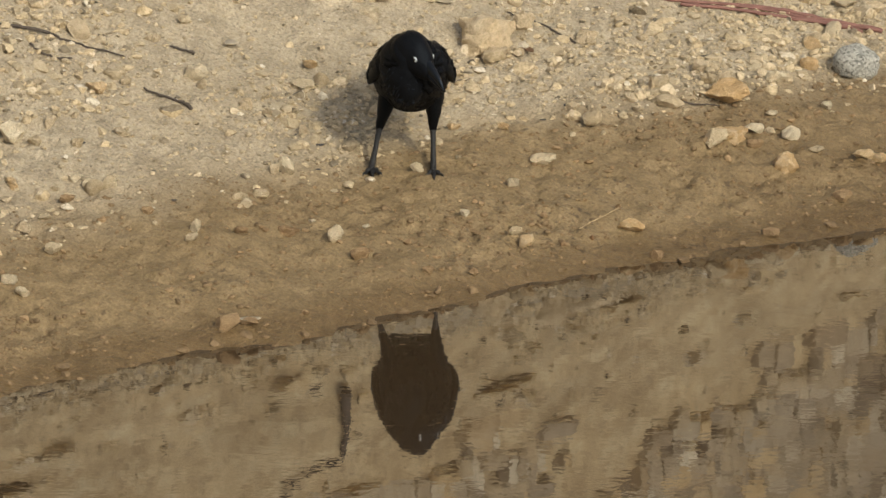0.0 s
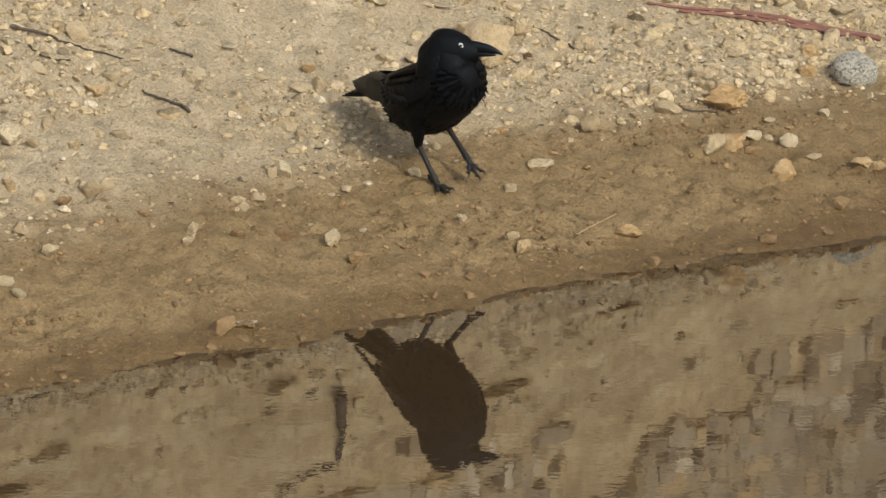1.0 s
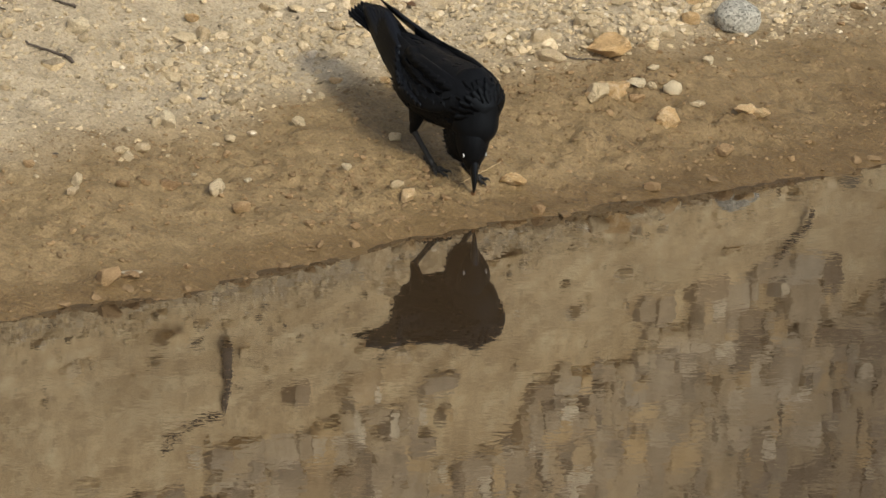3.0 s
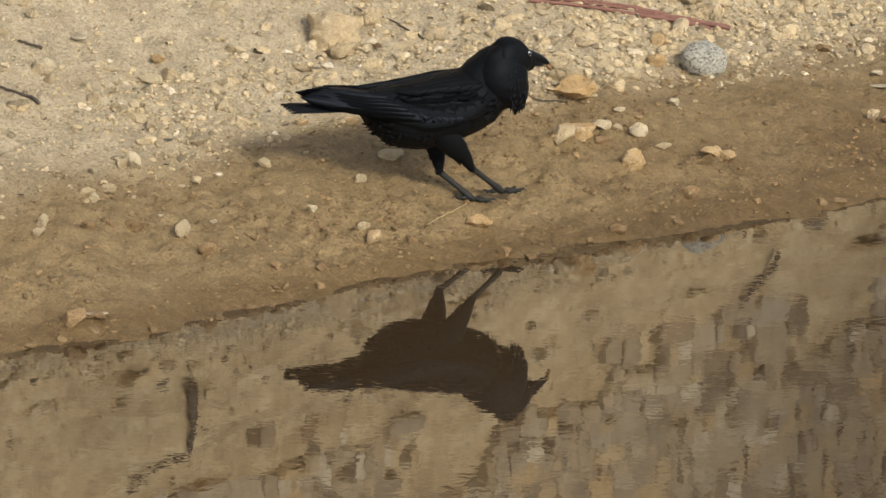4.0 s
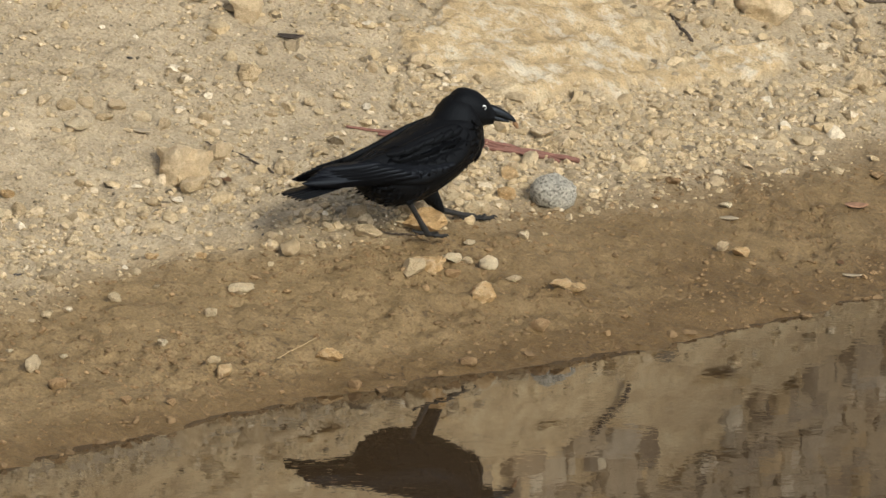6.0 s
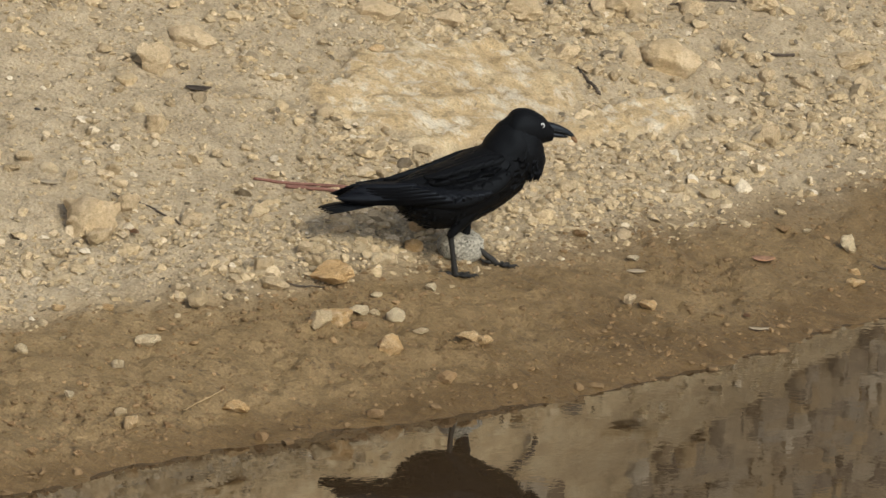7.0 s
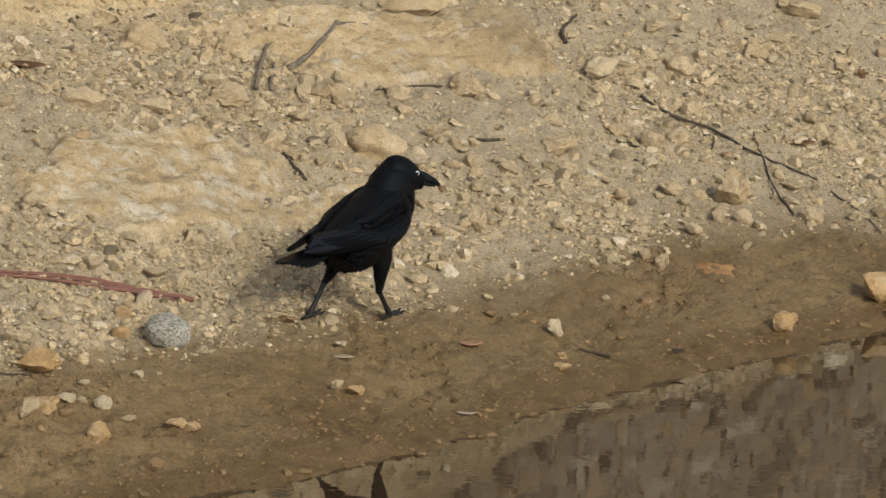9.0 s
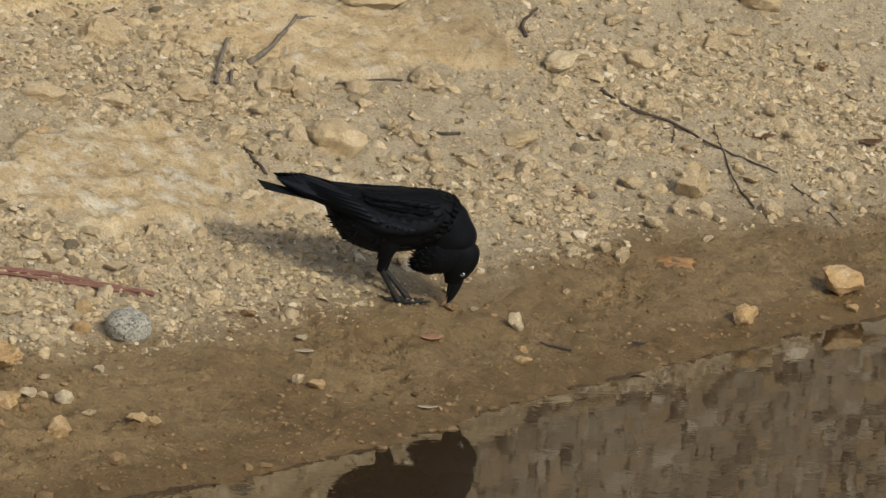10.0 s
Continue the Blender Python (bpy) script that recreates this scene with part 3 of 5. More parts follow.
TAN_MID = [
    (0.352, 0.883, 0.029, 0.022), (0.428, 0.448, 0.045, 0.034), (0.533, 0.493, 0.039, 0.030), (0.565, 0.515, 0.034, 0.027), (0.594, 0.653, 0.040, 0.016), (0.731, 0.283, 0.033, 0.013),
    (0.767, 1.833, 0.040, 0.025), (0.826, 0.933, 0.058, 0.023), (0.890, 0.969, 0.052, 0.021), (1.025, 2.084, 0.034, 0.037), (1.169, 0.582, 0.028, 0.029), (1.175, 1.654, 0.031, 0.032),
    (1.186, 1.432, 0.048, 0.034), (1.199, 1.647, 0.031, 0.031), (1.221, 1.948, 0.044, 0.045), (1.236, 1.645, 0.031, 0.024), (1.267, 1.256, 0.036, 0.014), (1.314, 1.972, 0.050, 0.052),
    (1.513, 1.927, 0.038, 0.039), (1.564, 1.906, 0.031, 0.032), (1.643, 1.621, 0.043, 0.028),
]
TAN_EAST = [
    (1.674, 1.693, 0.025, 0.027), (1.773, 2.171, 0.038, 0.039), (1.803, 2.004, 0.102, 0.041), (1.820, 1.710, 0.062, 0.025), (1.821, 1.900, 0.050, 0.036), (1.867, 1.796, 0.031, 0.016),
    (1.931, 1.841, 0.031, 0.035), (2.025, 2.097, 0.045, 0.046), (2.045, 1.882, 0.057, 0.031), (2.121, 2.661, 0.060, 0.032), (2.136, 1.786, 0.038, 0.041), (2.302, 2.499, 0.040, 0.024),
    (2.363, 2.668, 0.067, 0.043), (2.430, 2.743, 0.067, 0.027), (2.485, 1.928, 0.057, 0.023), (2.507, 2.271, 0.072, 0.040), (2.515, 2.883, 0.109, 0.043), (2.551, 2.236, 0.052, 0.028),
    (2.694, 2.785, 0.047, 0.040),
]


def lay_stones():
    r = np.random.default_rng(5)
    kinds = ((PALE + PALE_MORE, PALE_STONE, "pale cream sandstone lump on the bank"), (OCHRE + OCHRE_MORE, OCHRE_STONE, "warm ochre stone with paler worn faces"),
             (TAN + TAN_HIGH + TAN_WEST + TAN_MID + TAN_EAST, TAN_STONE, "rough tan stone half sunk in gravel"), (BROWN + BROWN_MORE, BROWN_STONE, "damp brown stone on wet sand"))
    for rows, mat, label in kinds:
        for x, y, w, h in rows:
            size = "large " if w > 0.085 else "small " if w < 0.035 else ""
            tagged(put_stone("stone", x, y, w, h, mat, r, 3 if w > 0.05 else 4), size + label, "stone", "stones on the bank")
    x, y, w, h = 0.834, 0.650, 0.094, 0.070
    cobble = put_stone("stone", x, y, w, h, GRANITE, r, sink=0.12)
    cobble.data = mesh_from("stone", *stone_shape(np.random.default_rng(3), 4, 8, 0.06, 0.75, 0.62), GRANITE, True)
    tagged(cobble, "rounded grey speckled granite cobble on wet sand", "stone", "stones on the bank")


lay_stones()


def scatter(n, s0, s1, d0, d1, r, keep):
    s, d = r.uniform(s0, s1, n), r.uniform(d0, d1, n)
    ok = r.random(n) < keep(s, d)
    return s[ok], d[ok]


def strew(name, label, s, d, size, level, mat, r, flat=0.7, cat="gravel", sink=0.0):
    """Loose stones of the given sizes, one mesh of stuff."""
    x, y = to_xy(s, d + shore(s))
    z = height(x, y) + size * (flat * 0.12 - sink)
    allv, allf, base = [], [], 0
    which = r.integers(14, size=len(x))
    turn = r.uniform(0, 2 * math.pi, len(x))
    for k in range(14):
        v, f = SHAPES[level][k]
        idx = np.nonzero(which == k)[0]
        if not len(idx):
            continue
        sc = size[idx, None] / 2 * np.stack([np.ones(len(idx)), r.uniform(0.65, 1, len(idx)), flat * r.uniform(0.7, 1.1, len(idx))], 1)
        p = v[None] * sc[:, None]
        tilt = r.normal(0, 0.3, len(idx))[:, None]
        p = np.stack([p[..., 0], p[..., 1] * np.cos(tilt) - p[..., 2] * np.sin(tilt), p[..., 1] * np.sin(tilt) + p[..., 2] * np.cos(tilt)], -1)
        c, n_ = np.cos(turn[idx])[:, None], np.sin(turn[idx])[:, None]
        p = np.stack([p[..., 0] * c - p[..., 1] * n_ + x[idx, None], p[..., 0] * n_ + p[..., 1] * c + y[idx, None], p[..., 2] + z[idx, None]], -1)
        allv.append(p.reshape(-1, 3))
        allf.append((f[None] + base + (np.arange(len(idx)) * len(v))[:, None, None]).reshape(-1, 3))
        base += len(idx) * len(v)
    me = mesh_from(name, np.concatenate(allv), np.concatenate(allf), mat, level > 1, 32 if level > 1 else 0)
    return tagged(new(name, me), label, cat, kind="stuff")


def strew_gravel():
    r = np.random.default_rng(23)

    def dry(s, d):
        return (1 - wetness(s, d)) * (1 - 0.45 * rock_patches(s, d)) * np.clip(0.40 + 0.8 * vnoise(s * 2.3, d * 3.0) + 0.5 * vnoise(s * 7, d * 7) + 0.2 * ramp(s, 0.5, 2.0), 0.14, 1) * (0.62 + 0.38 * np.maximum(ramp(s, -0.1, 0.7), ramp(d, 0.75, 1.1)))
    s, d = scatter(52000, -1.6, 4.1, 0.3, 1.6, r, dry)
    strew("grit", "fine pale grit scattered over dry earth", s, d, np.minimum(0.0042 * (1 - r.random(len(s))) ** -0.45, 0.012), 1, GRAVEL, r)
    s, d = scatter(20000, -1.6, 4.1, 0.3, 1.7, r, dry)
    strew("gravel", "loose tan gravel of broken stone", s, d, np.minimum(0.010 * (1 - r.random(len(s))) ** -0.40, 0.026), 2, GRAVEL, r)
    s, d = scatter(26000, -1.6, 4.1, 0.34, 1.5, r, lambda s, d: (1 - wetness(s, d)) * np.clip(0.45 + 0.5 * vnoise(s * 3.1 + 8, d * 4.0), 0.08, 1) * (1 - 0.7 * rock_patches(s, d)))
    strew("earth_crumbs", "crumbs of dry tan earth on the bank", s, d, np.minimum(0.0052 * (1 - r.random(len(s))) ** -0.45, 0.016), 1, CLOD, r, 0.6, "earth", 0.05)
    s, d = scatter(2000, -1.6, 3.9, 0.03, 0.5, r, lambda s, d: wetness(s, d) * np.clip(0.4 + 0.8 * vnoise(s * 3, d * 3), 0.1, 1))
    strew("wet_grit", "small damp brown pebbles on wet sand", s, d, np.minimum(0.004 * (1 - r.random(len(s))) ** -0.5, 0.02), 2, DAMP_GRIT, r)
    s, d = scatter(11500, -1.6, 4.1, 0.36, 1.8, r, lambda s, d: dry(s, d) * (0.55 + 0.45 * ramp(s, 0.6, 2.2)))
    strew("coarse_gravel", "coarse broken tan stones half bedded in earth", s, d, np.minimum(0.017 * (1 - r.random(len(s))) ** -0.36, 0.05), 2, GRAVEL, r, 0.72, "gravel", 0.08)
    s, d = scatter(15000, -1.6, 4.1, 0.36, 1.7, r, lambda s, d: dry(s, d) * (0.7 + 0.3 * ramp(s, 0.6, 2.2)))
    strew("earth_clods", "crumbly clods of dry tan earth bedded in gravel", s, d, np.minimum(0.011 * (1 - r.random(len(s))) ** -0.40, 0.040), 2, CLOD, r, 0.6, "earth", 0.12)
    s, d = scatter(60000, -1.6, 4.1, 0.05, 0.56, r, lambda s, d: np.clip(1.2 * wetness(s, d), 0, 1) * np.clip(trampled(s, d) ** 2 * 0.55 + 0.16, 0, 1))
    strew("mud_crumbs", "trampled crumbs of wet brown mud", s, d, np.minimum(0.0038 * (1 - r.random(len(s))) ** -0.50, 0.018), 1, MUD, r, 0.6, "mud", 0.13)
    s, d = scatter(620, -1.6, 4.1, 0.42, 1.6, r, lambda s, d: (1 - wetness(s, d)) * np.clip(0.5 + vnoise(s * 4 + 3, d * 4), 0.08, 1))
    strew("charred_bits", "small charred and grey scraps in the gravel", s, d, np.minimum(0.006 * (1 - r.random(len(s))) ** -0.45, 0.022), 1, CHAR, r, 0.22, "debris")
    n = 170
    s, d = r.uniform(-1.6, 4.1, n), r.normal(0.012, 0.020, n)
    strew("rim_clods", "soaked clods of mud along the waterline", s, d, np.minimum(0.010 * (1 - r.random(n)) ** -0.4, 0.034), 2, MUD, r, 0.6, "mud", 0.1)
    # the larger loose pieces, one by one
    s, d = scatter(1150, -1.5, 3.8, 0.36, 1.4, r, dry)
    for k in range(min(300, len(s))):
        x, y = to_xy(s[k], d[k] + shore(s[k]))
        w = min(0.021 * (1 - r.random()) ** -0.33, 0.046)
        ob = put_stone("pebble", float(x), float(y), w, w * r.uniform(0.5, 0.85), (TAN_STONE, TAN_STONE, PALE_STONE, TAN_STONE)[int(r.integers(4))], r, 2)
        ob.rotation_euler.z = r.uniform(0, 6.28)
        ob.parent = ground


def build_rubble_face():
    """The steep face of rough blocks in broken courses above the ledges, which the pool mirrors."""
    r = np.random.default_rng(40)
    v0, f = ICO[2]
    box = np.sign(v0) * np.abs(v0) ** 0.42
    box /= np.abs(box).max(0)
    shapes = [mesh_from("block", box * (1 + 0.09 * r.normal(size=(len(box), 3))), f, WALL_STONE, True, 35) for _ in range(10)]
    allv, allf, blocks = [], [], []
    dd = 1.64
    while dd < 3.2:
        ss = -2.6 + r.uniform(0, 0.1)
        step = r.uniform(0.022, 0.05)
        while ss < 5.6:
            w = 0.026 + 0.085 * r.random() ** 1.8
            d = dd + r.normal(0, 0.006)
            if d < 2.26 + 0.20 * (1 - float(ramp(ss, -0.2, 1.3))) - 0.56 * float(ramp(ss, 2.9, 3.5)) + 0.13 * float(vnoise(ss * 1.6 + 5, 2.2)) + 0.05 * float(vnoise(ss * 6, 7.7)) + r.normal(0, 0.055):
                ss += w
                continue
            x, y = to_xy(ss + w / 2, d + shore(np.float64(ss)))
            z = float(height(x, y))
            h = step * 2.0 * r.uniform(0.85, 1.25)
            p = box * np.array([w / 2 * 1.12, 0.036, h / 2]) * (1 + 0.09 * r.normal(size=(len(box), 3)))
            t = ANG + r.normal(0, 0.06)
            c, n = math.cos(t), math.sin(t)
            out = r.uniform(-0.006, 0.006)
            p = np.stack([p[:, 0] * c - (p[:, 1] - out) * n + x, p[:, 0] * n + (p[:, 1] - out) * c + y, p[:, 2] + z], 1)
            if 0.2 < ss < 2.4 and d < 2.75 and len(blocks) < 300:
                ob = new("block", shapes[int(r.integers(10))])
                ob.scale = (w / 2 * 1.12, 0.036, h / 2)
                ob.rotation_euler = (0, 0, t)
                ob.location = (x + out * n, y - out * c, z)
                blocks.append(ob)
            else:
                allf.append(f + len(v0) * len(allv))
                allv.append(p)
            ss += w
        dd += step
    # flat broken slabs that lie on the ledges below the face
    sv, sf = [], []
    for k in range(30):
        w, depth, h = r.uniform(0.06, 0.26), r.uniform(0.05, 0.12), r.uniform(0.012, 0.034)
        ss, d = r.uniform(-2.2, 5.2), 1.66 + 0.42 * r.random() ** 1.3
        x, y = to_xy(ss, d + shore(np.float64(ss)))
        p = box * np.array([w / 2, depth / 2, h / 2]) * (1 + 0.09 * r.normal(size=(len(box), 3)))
        p[:, 2] += 0.25 * p[:, 1] + p[:, 0] * r.normal(0, 0.1)
        t = ANG + r.normal(0, 0.25)
        p = np.stack([p[:, 0] * math.cos(t) - p[:, 1] * math.sin(t) + x, p[:, 0] * math.sin(t) + p[:, 1] * math.cos(t) + y, p[:, 2] + float(height(x, y)) + h * 0.2], 1)
        sf.append(f + len(v0) * len(sv))
        sv.append(p)
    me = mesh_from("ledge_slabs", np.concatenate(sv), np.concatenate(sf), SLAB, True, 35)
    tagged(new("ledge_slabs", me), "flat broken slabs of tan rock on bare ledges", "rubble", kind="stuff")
    me = mesh_from("rubble_face", np.concatenate(allv), np.concatenate(allf), WALL_STONE, True, 35)
    face = tagged(new("rubble_face", me), "steep face of rough tan and grey rubble blocks", "rubble", kind="structure")
    for ob in blocks:
        ob.parent = face
    n = 450
    s = r.uniform(-2.2, 5.2, n)
    strew("fallen_rubble", "fallen pieces of rock on bare ledges", s, r.uniform(1.60, 2.30, n), np.minimum(0.018 * (1 - r.random(n)) ** -0.4, 0.08), 2, GRAVEL, r, 0.7, "rubble")


def rock_slab():
    """A low slab of bedded ochre rock that breaks off squarely to the front."""
    a, b = np.array([1.03, 1.985]), np.array([1.865, 2.375])
    along = (b - a) / np.linalg.norm(b - a)
    back = np.array([-along[1], along[0]])
    L, W = float(np.linalg.norm(b - a)), 0.25
    u, w = np.meshgrid(np.linspace(-0.03, L + 0.03, 150), np.linspace(-0.03, W + 0.03, 56))
    x, y = a[0] + along[0] * u + back[0] * w, a[1] + along[1] * u + back[1] * w
    edge = np.minimum(np.minimum(u + 0.25 * w, L - u + 0.12 * w) + 0.02 * vnoise(w * 22, u * 4), np.minimum(w + 0.022 * vnoise(u * 9, u * 0 + 3) + 0.012 * vnoise(u * 31, w * 5), (W - w) * 0.4 + 0.02 * vnoise(u * 7, w * 7)))
    bed = 0.45 * ramp(edge, 0.0, 0.012) + 0.25 * ramp(edge, 0.03 + 0.01 * vnoise(u * 13, w * 3), 0.045) + 0.3 * ramp(edge, 0.07 + 0.02 * vnoise(u * 8 + 5, w * 3), 0.095)
    sheet = 0.5 * height(x, y) + 0.5 * (height(x, y).mean() + ((x - x.mean()) * along[0] + (y - y.mean()) * along[1]) * -0.02 + 0.40 * w - 0.40 * W / 2)
    z = height(x, y) - 0.012 + ramp(edge, -0.004, 0.01) * (np.clip(sheet - height(x, y), -0.01, 0.014) + 0.012 + 0.022 * bed + 0.005 * vnoise(u * 30, w * 40) + 0.003 * vnoise(u * 70, w * 90))
    n, m = u.shape
    i = (np.arange(n - 1)[:, None] * m + np.arange(m - 1)[None]).ravel()
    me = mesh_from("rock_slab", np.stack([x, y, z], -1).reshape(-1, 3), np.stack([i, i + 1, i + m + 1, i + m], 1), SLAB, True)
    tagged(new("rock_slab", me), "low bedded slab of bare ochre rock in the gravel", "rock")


strew_gravel()
rock_slab()
build_rubble_face()


# ---- the raven ----
def loft(rings, seg=20, close=True):
    """A closed skin over rings of (centre, across vector, up vector)."""
    b = bmesh.new()
    loops = []
    for c, a, u in rings:
        c, a, u = Vector(c), Vector(a), Vector(u)
        loops.append([b.verts.new(c + a * math.cos(2 * math.pi * k / seg) + u * math.sin(2 * math.pi * k / seg)) for k in range(seg)])
    for l0, l1 in zip(loops, loops[1:]):
        for k in range(seg):
            b.faces.new((l0[k], l0[(k + 1) % seg], l1[(k + 1) % seg], l1[k]))
    if close:
        b.faces.new(loops[0][::-1])
        b.faces.new(loops[-1])
    bmesh.ops.recalc_face_normals(b, faces=b.faces)
    return b


def refine(stations, n):
    """More stations along a spline through the given ones (rows of numbers)."""
    a = np.array(stations, float)
    t = np.arange(len(a))
    out = []
    for u in np.linspace(0, len(a) - 1, n):
        i = min(int(u), len(a) - 2)
        k = u - i
        p0, p1, p2, p3 = a[max(i - 1, 0)], a[i], a[i + 1], a[min(i + 2, len(a) - 1)]
        out.append(0.5 * (2 * p1 + (p2 - p0) * k + (2 * p0 - 5 * p1 + 4 * p2 - p3) * k * k + (3 * p1 - p0 - 3 * p2 + p3) * k ** 3))
    return np.array(out)


def feather(length, width, thick=0.0022, tip=0.5, droop=0.0, base=0.45, camber=0.15):
    """A vane that points to -x, rounded at its tip and ridged along its shaft."""
    b = bmesh.new()
    n = 12
    rows = []
    for i in range(n + 1):
        k = i / n
        w = width / 2 * min(1.0, base + (1 - base) * k / 0.35) * (1 if k < tip else max(0.03, math.sqrt(max(0, 1 - ((k - tip) / (1 - tip)) ** 2.2))))
        z = -droop * k * k
        x = -length * k
        rows.append([b.verts.new(p) for p in ((x, -w, z - camber * w), (x, 0, z + thick * 0.8), (x, w, z - camber * w), (x, 0, z - thick))])
    for r0, r1 in zip(rows, rows[1:]):
        for j in range(4):
            b.faces.new((r0[j], r0[(j + 1) % 4], r1[(j + 1) % 4], r1[j]))
    b.faces.new(rows[0][::-1])
    b.faces.new(rows[-1])
    bmesh.ops.recalc_face_normals(b, faces=b.faces)
    return b


def moved(b, m):
    bmesh.ops.transform(b, matrix=m, verts=b.verts)
    return b


def ruffle(b, amount, freq, seed=0):
    for v in b.verts:
        p = v.co
        v.co += v.normal * amount * noise.noise(Vector((p.x * freq * 0.45 + seed, p.y * freq, p.z * freq)))
    return b


def tufts(points, normals_dirs, length, width):
    """Loose feather tips that break up an outline, in one mesh."""
    b = bmesh.new()
    for p, d in zip(points, normals_dirs):
        p, d = Vector(p), Vector(d).normalized()
        side = d.cross(Vector((0.3, 0.5, 0.8))).normalized() * width / 2
        up = d.cross(side).normalized() * width * 0.25
        q = [b.verts.new(p + o) for o in (side, up, -side, -up)]
        t = b.verts.new(p + d * length)
        for k in range(4):
            b.faces.new((q[k], q[(k + 1) % 4], t))
        b.faces.new(q[::-1])
    bmesh.ops.recalc_face_normals(b, faces=b.faces)
    return b


TORSO = [  # x, z of the centre, half height, half width
    (-0.150, 0.001, 0.013, 0.022), (-0.120, -0.012, 0.035, 0.042), (-0.085, -0.021, 0.055, 0.058), (-0.040, -0.020, 0.065, 0.070),
    (0.010, -0.009, 0.071, 0.071), (0.058, 0.008, 0.068, 0.069), (0.096, 0.020, 0.060, 0.060), (0.124, 0.028, 0.045, 0.045), (0.145, 0.036, 0.015, 0.016)]


def build_raven():
    raven = tagged(new("raven"), "glossy black raven with white eyes walking the water's edge", "bird")
    raven.empty_display_size = 0.05
    P = {"raven": raven}
    r = random.Random(4)
    # torso
    st = refine(TORSO, 34)
    b = loft([((x, 0, z), (0, w, 0), (0, 0, h)) for x, z, h, w in st], 32)
    b.normal_update()
    P["body"] = part("body", ruffle(b, 0.004, 55), PLUME, raven, "black breast and back feathers")
    # loose tips along breast, belly and vent
    pts, dirs = [], []
    for _ in range(260):
        x, z, h, w = st[r.randint(4, 29)]
        a = r.uniform(math.radians(195), math.radians(345))
        pts.append((x, w * math.cos(a) * 0.97, z + h * math.sin(a) * 0.97))
        dirs.append((-1.0, 0.25 * math.cos(a) + r.uniform(-0.2, 0.2), 0.22 * math.sin(a) + r.uniform(-0.15, 0.1)))
    part("belly_feathers", tufts(pts, dirs, 0.012, 0.010), PLUME, P["body"])
    # contour feathers that overlap like shingles all over the torso
    b = bmesh.new()
    for i in range(6, 33, 2):
        x, z, h, w = st[i]
        xb, zb, hb, wb = st[i - 1]
        for k in range(22):
            a = 2 * math.pi * (k + 0.5 * (i // 2 % 2) + r.uniform(-0.2, 0.2)) / 22
            p = Vector((x, w * math.cos(a), z + h * math.sin(a)))
            back = (Vector((xb, wb * math.cos(a), zb + hb * math.sin(a))) - p).normalized()
            n = Vector((0, math.cos(a) / w, math.sin(a) / h)).normalized()
            n = (n - back * n.dot(back)).normalized()
            m = Matrix((-back, n.cross(-back), n)).transposed().to_4x4()
            f = moved(feather(r.uniform(0.024, 0.032), r.uniform(0.015, 0.020), 0.0006, 0.45, camber=0.08), Matrix.Translation(p - n * 0.0004) @ m @ pose(0, 0, 0, 0, r.uniform(-3.5, -1.5), r.uniform(-9, 9)))
            me = bpy.data.meshes.new("tmp")
            f.to_mesh(me)
            f.free()
            b.from_mesh(me)
            bpy.data.meshes.remove(me)
    part("contour_feathers", b, PLUME, P["body"])
    # wings
    for side, key in ((1, "wing_left"), (-1, "wing_right")):
        rows = refine([(0.112, 0.038, 0.042, 0.014, 0.008), (0.085, 0.052, 0.036, 0.033, 0.012), (0.045, 0.059, 0.025, 0.044, 0.013), (0.0, 0.061, 0.014, 0.046, 0.013),
                       (-0.05, 0.056, 0.006, 0.040, 0.013), (-0.10, 0.043, 0.006, 0.029, 0.010), (-0.15, 0.032, 0.008, 0.018, 0.006)], 20)
        lean = Vector((0, -0.45 * side, 0.89))
        out = Vector((0, 0.89 * side, 0.45))
        b = loft([((x, y * side, z), out * t, lean * h) for x, y, z, h, t in rows], 20)
        b.normal_update()
        wing = P[key] = part("wing", ruffle(b, 0.0025, 60, side), PLUME, raven, "folded black wing")
        # flight feathers and coverts, shingled over the wing from its lower edge up
        def on_wing(x, v, rows=rows, side=side, lean=lean, out=out):
            i = np.argsort(rows[:, 0])
            y, z, h, t = (np.interp(x, rows[i, 0], rows[i, c]) for c in (1, 2, 3, 4))
            return Vector((x, y * side, z)) + lean * h * v + out * t * math.sqrt(max(0.0, 1 - v * v))

        def lay(name, x, v, length, width, rise, v_end, mat):
            p = on_wing(x, v)
            back = (on_wing(max(-0.15, x - length), v_end) - p).normalized()
            n = (out + lean * v * 0.9).normalized()
            n = (n - back * n.dot(back)).normalized()
            m = Matrix.Translation(p + n * rise) @ Matrix((-back, n.cross(-back), n)).transposed().to_4x4()
            part(name, moved(feather(length, width, 0.0004, 0.5, camber=0.06), m @ pose(0, 0, 0, r.uniform(-3, 3), r.uniform(-1.0, 0.2), r.uniform(-5, 5))), mat, wing)

        for i in range(6):
            p = on_wing(-0.035 - 0.013 * i, -0.62 + 0.20 * i)
            way = Vector((-0.262 + 0.010 * i, side * (0.020 - 0.002 * i), 0.006 + 0.0035 * i)) - p
            back, n = way.normalized(), (out + Vector((0, 0, 0.25 * i))).normalized()
            n = (n - back * n.dot(back)).normalized()
            m = Matrix.Translation(p + n * 0.001) @ Matrix((-back, n.cross(-back), n)).transposed().to_4x4()
            part("primary_feather", moved(feather(way.length, 0.028, 0.0016, 0.6), m), PLUME_WING, wing)
        for i in range(8):
            lay("secondary_feather", 0.045 - 0.014 * i, -0.86 + 0.05 * i, 0.080, 0.028, 0.0014, -0.72 + 0.12 * i, PLUME_WING)
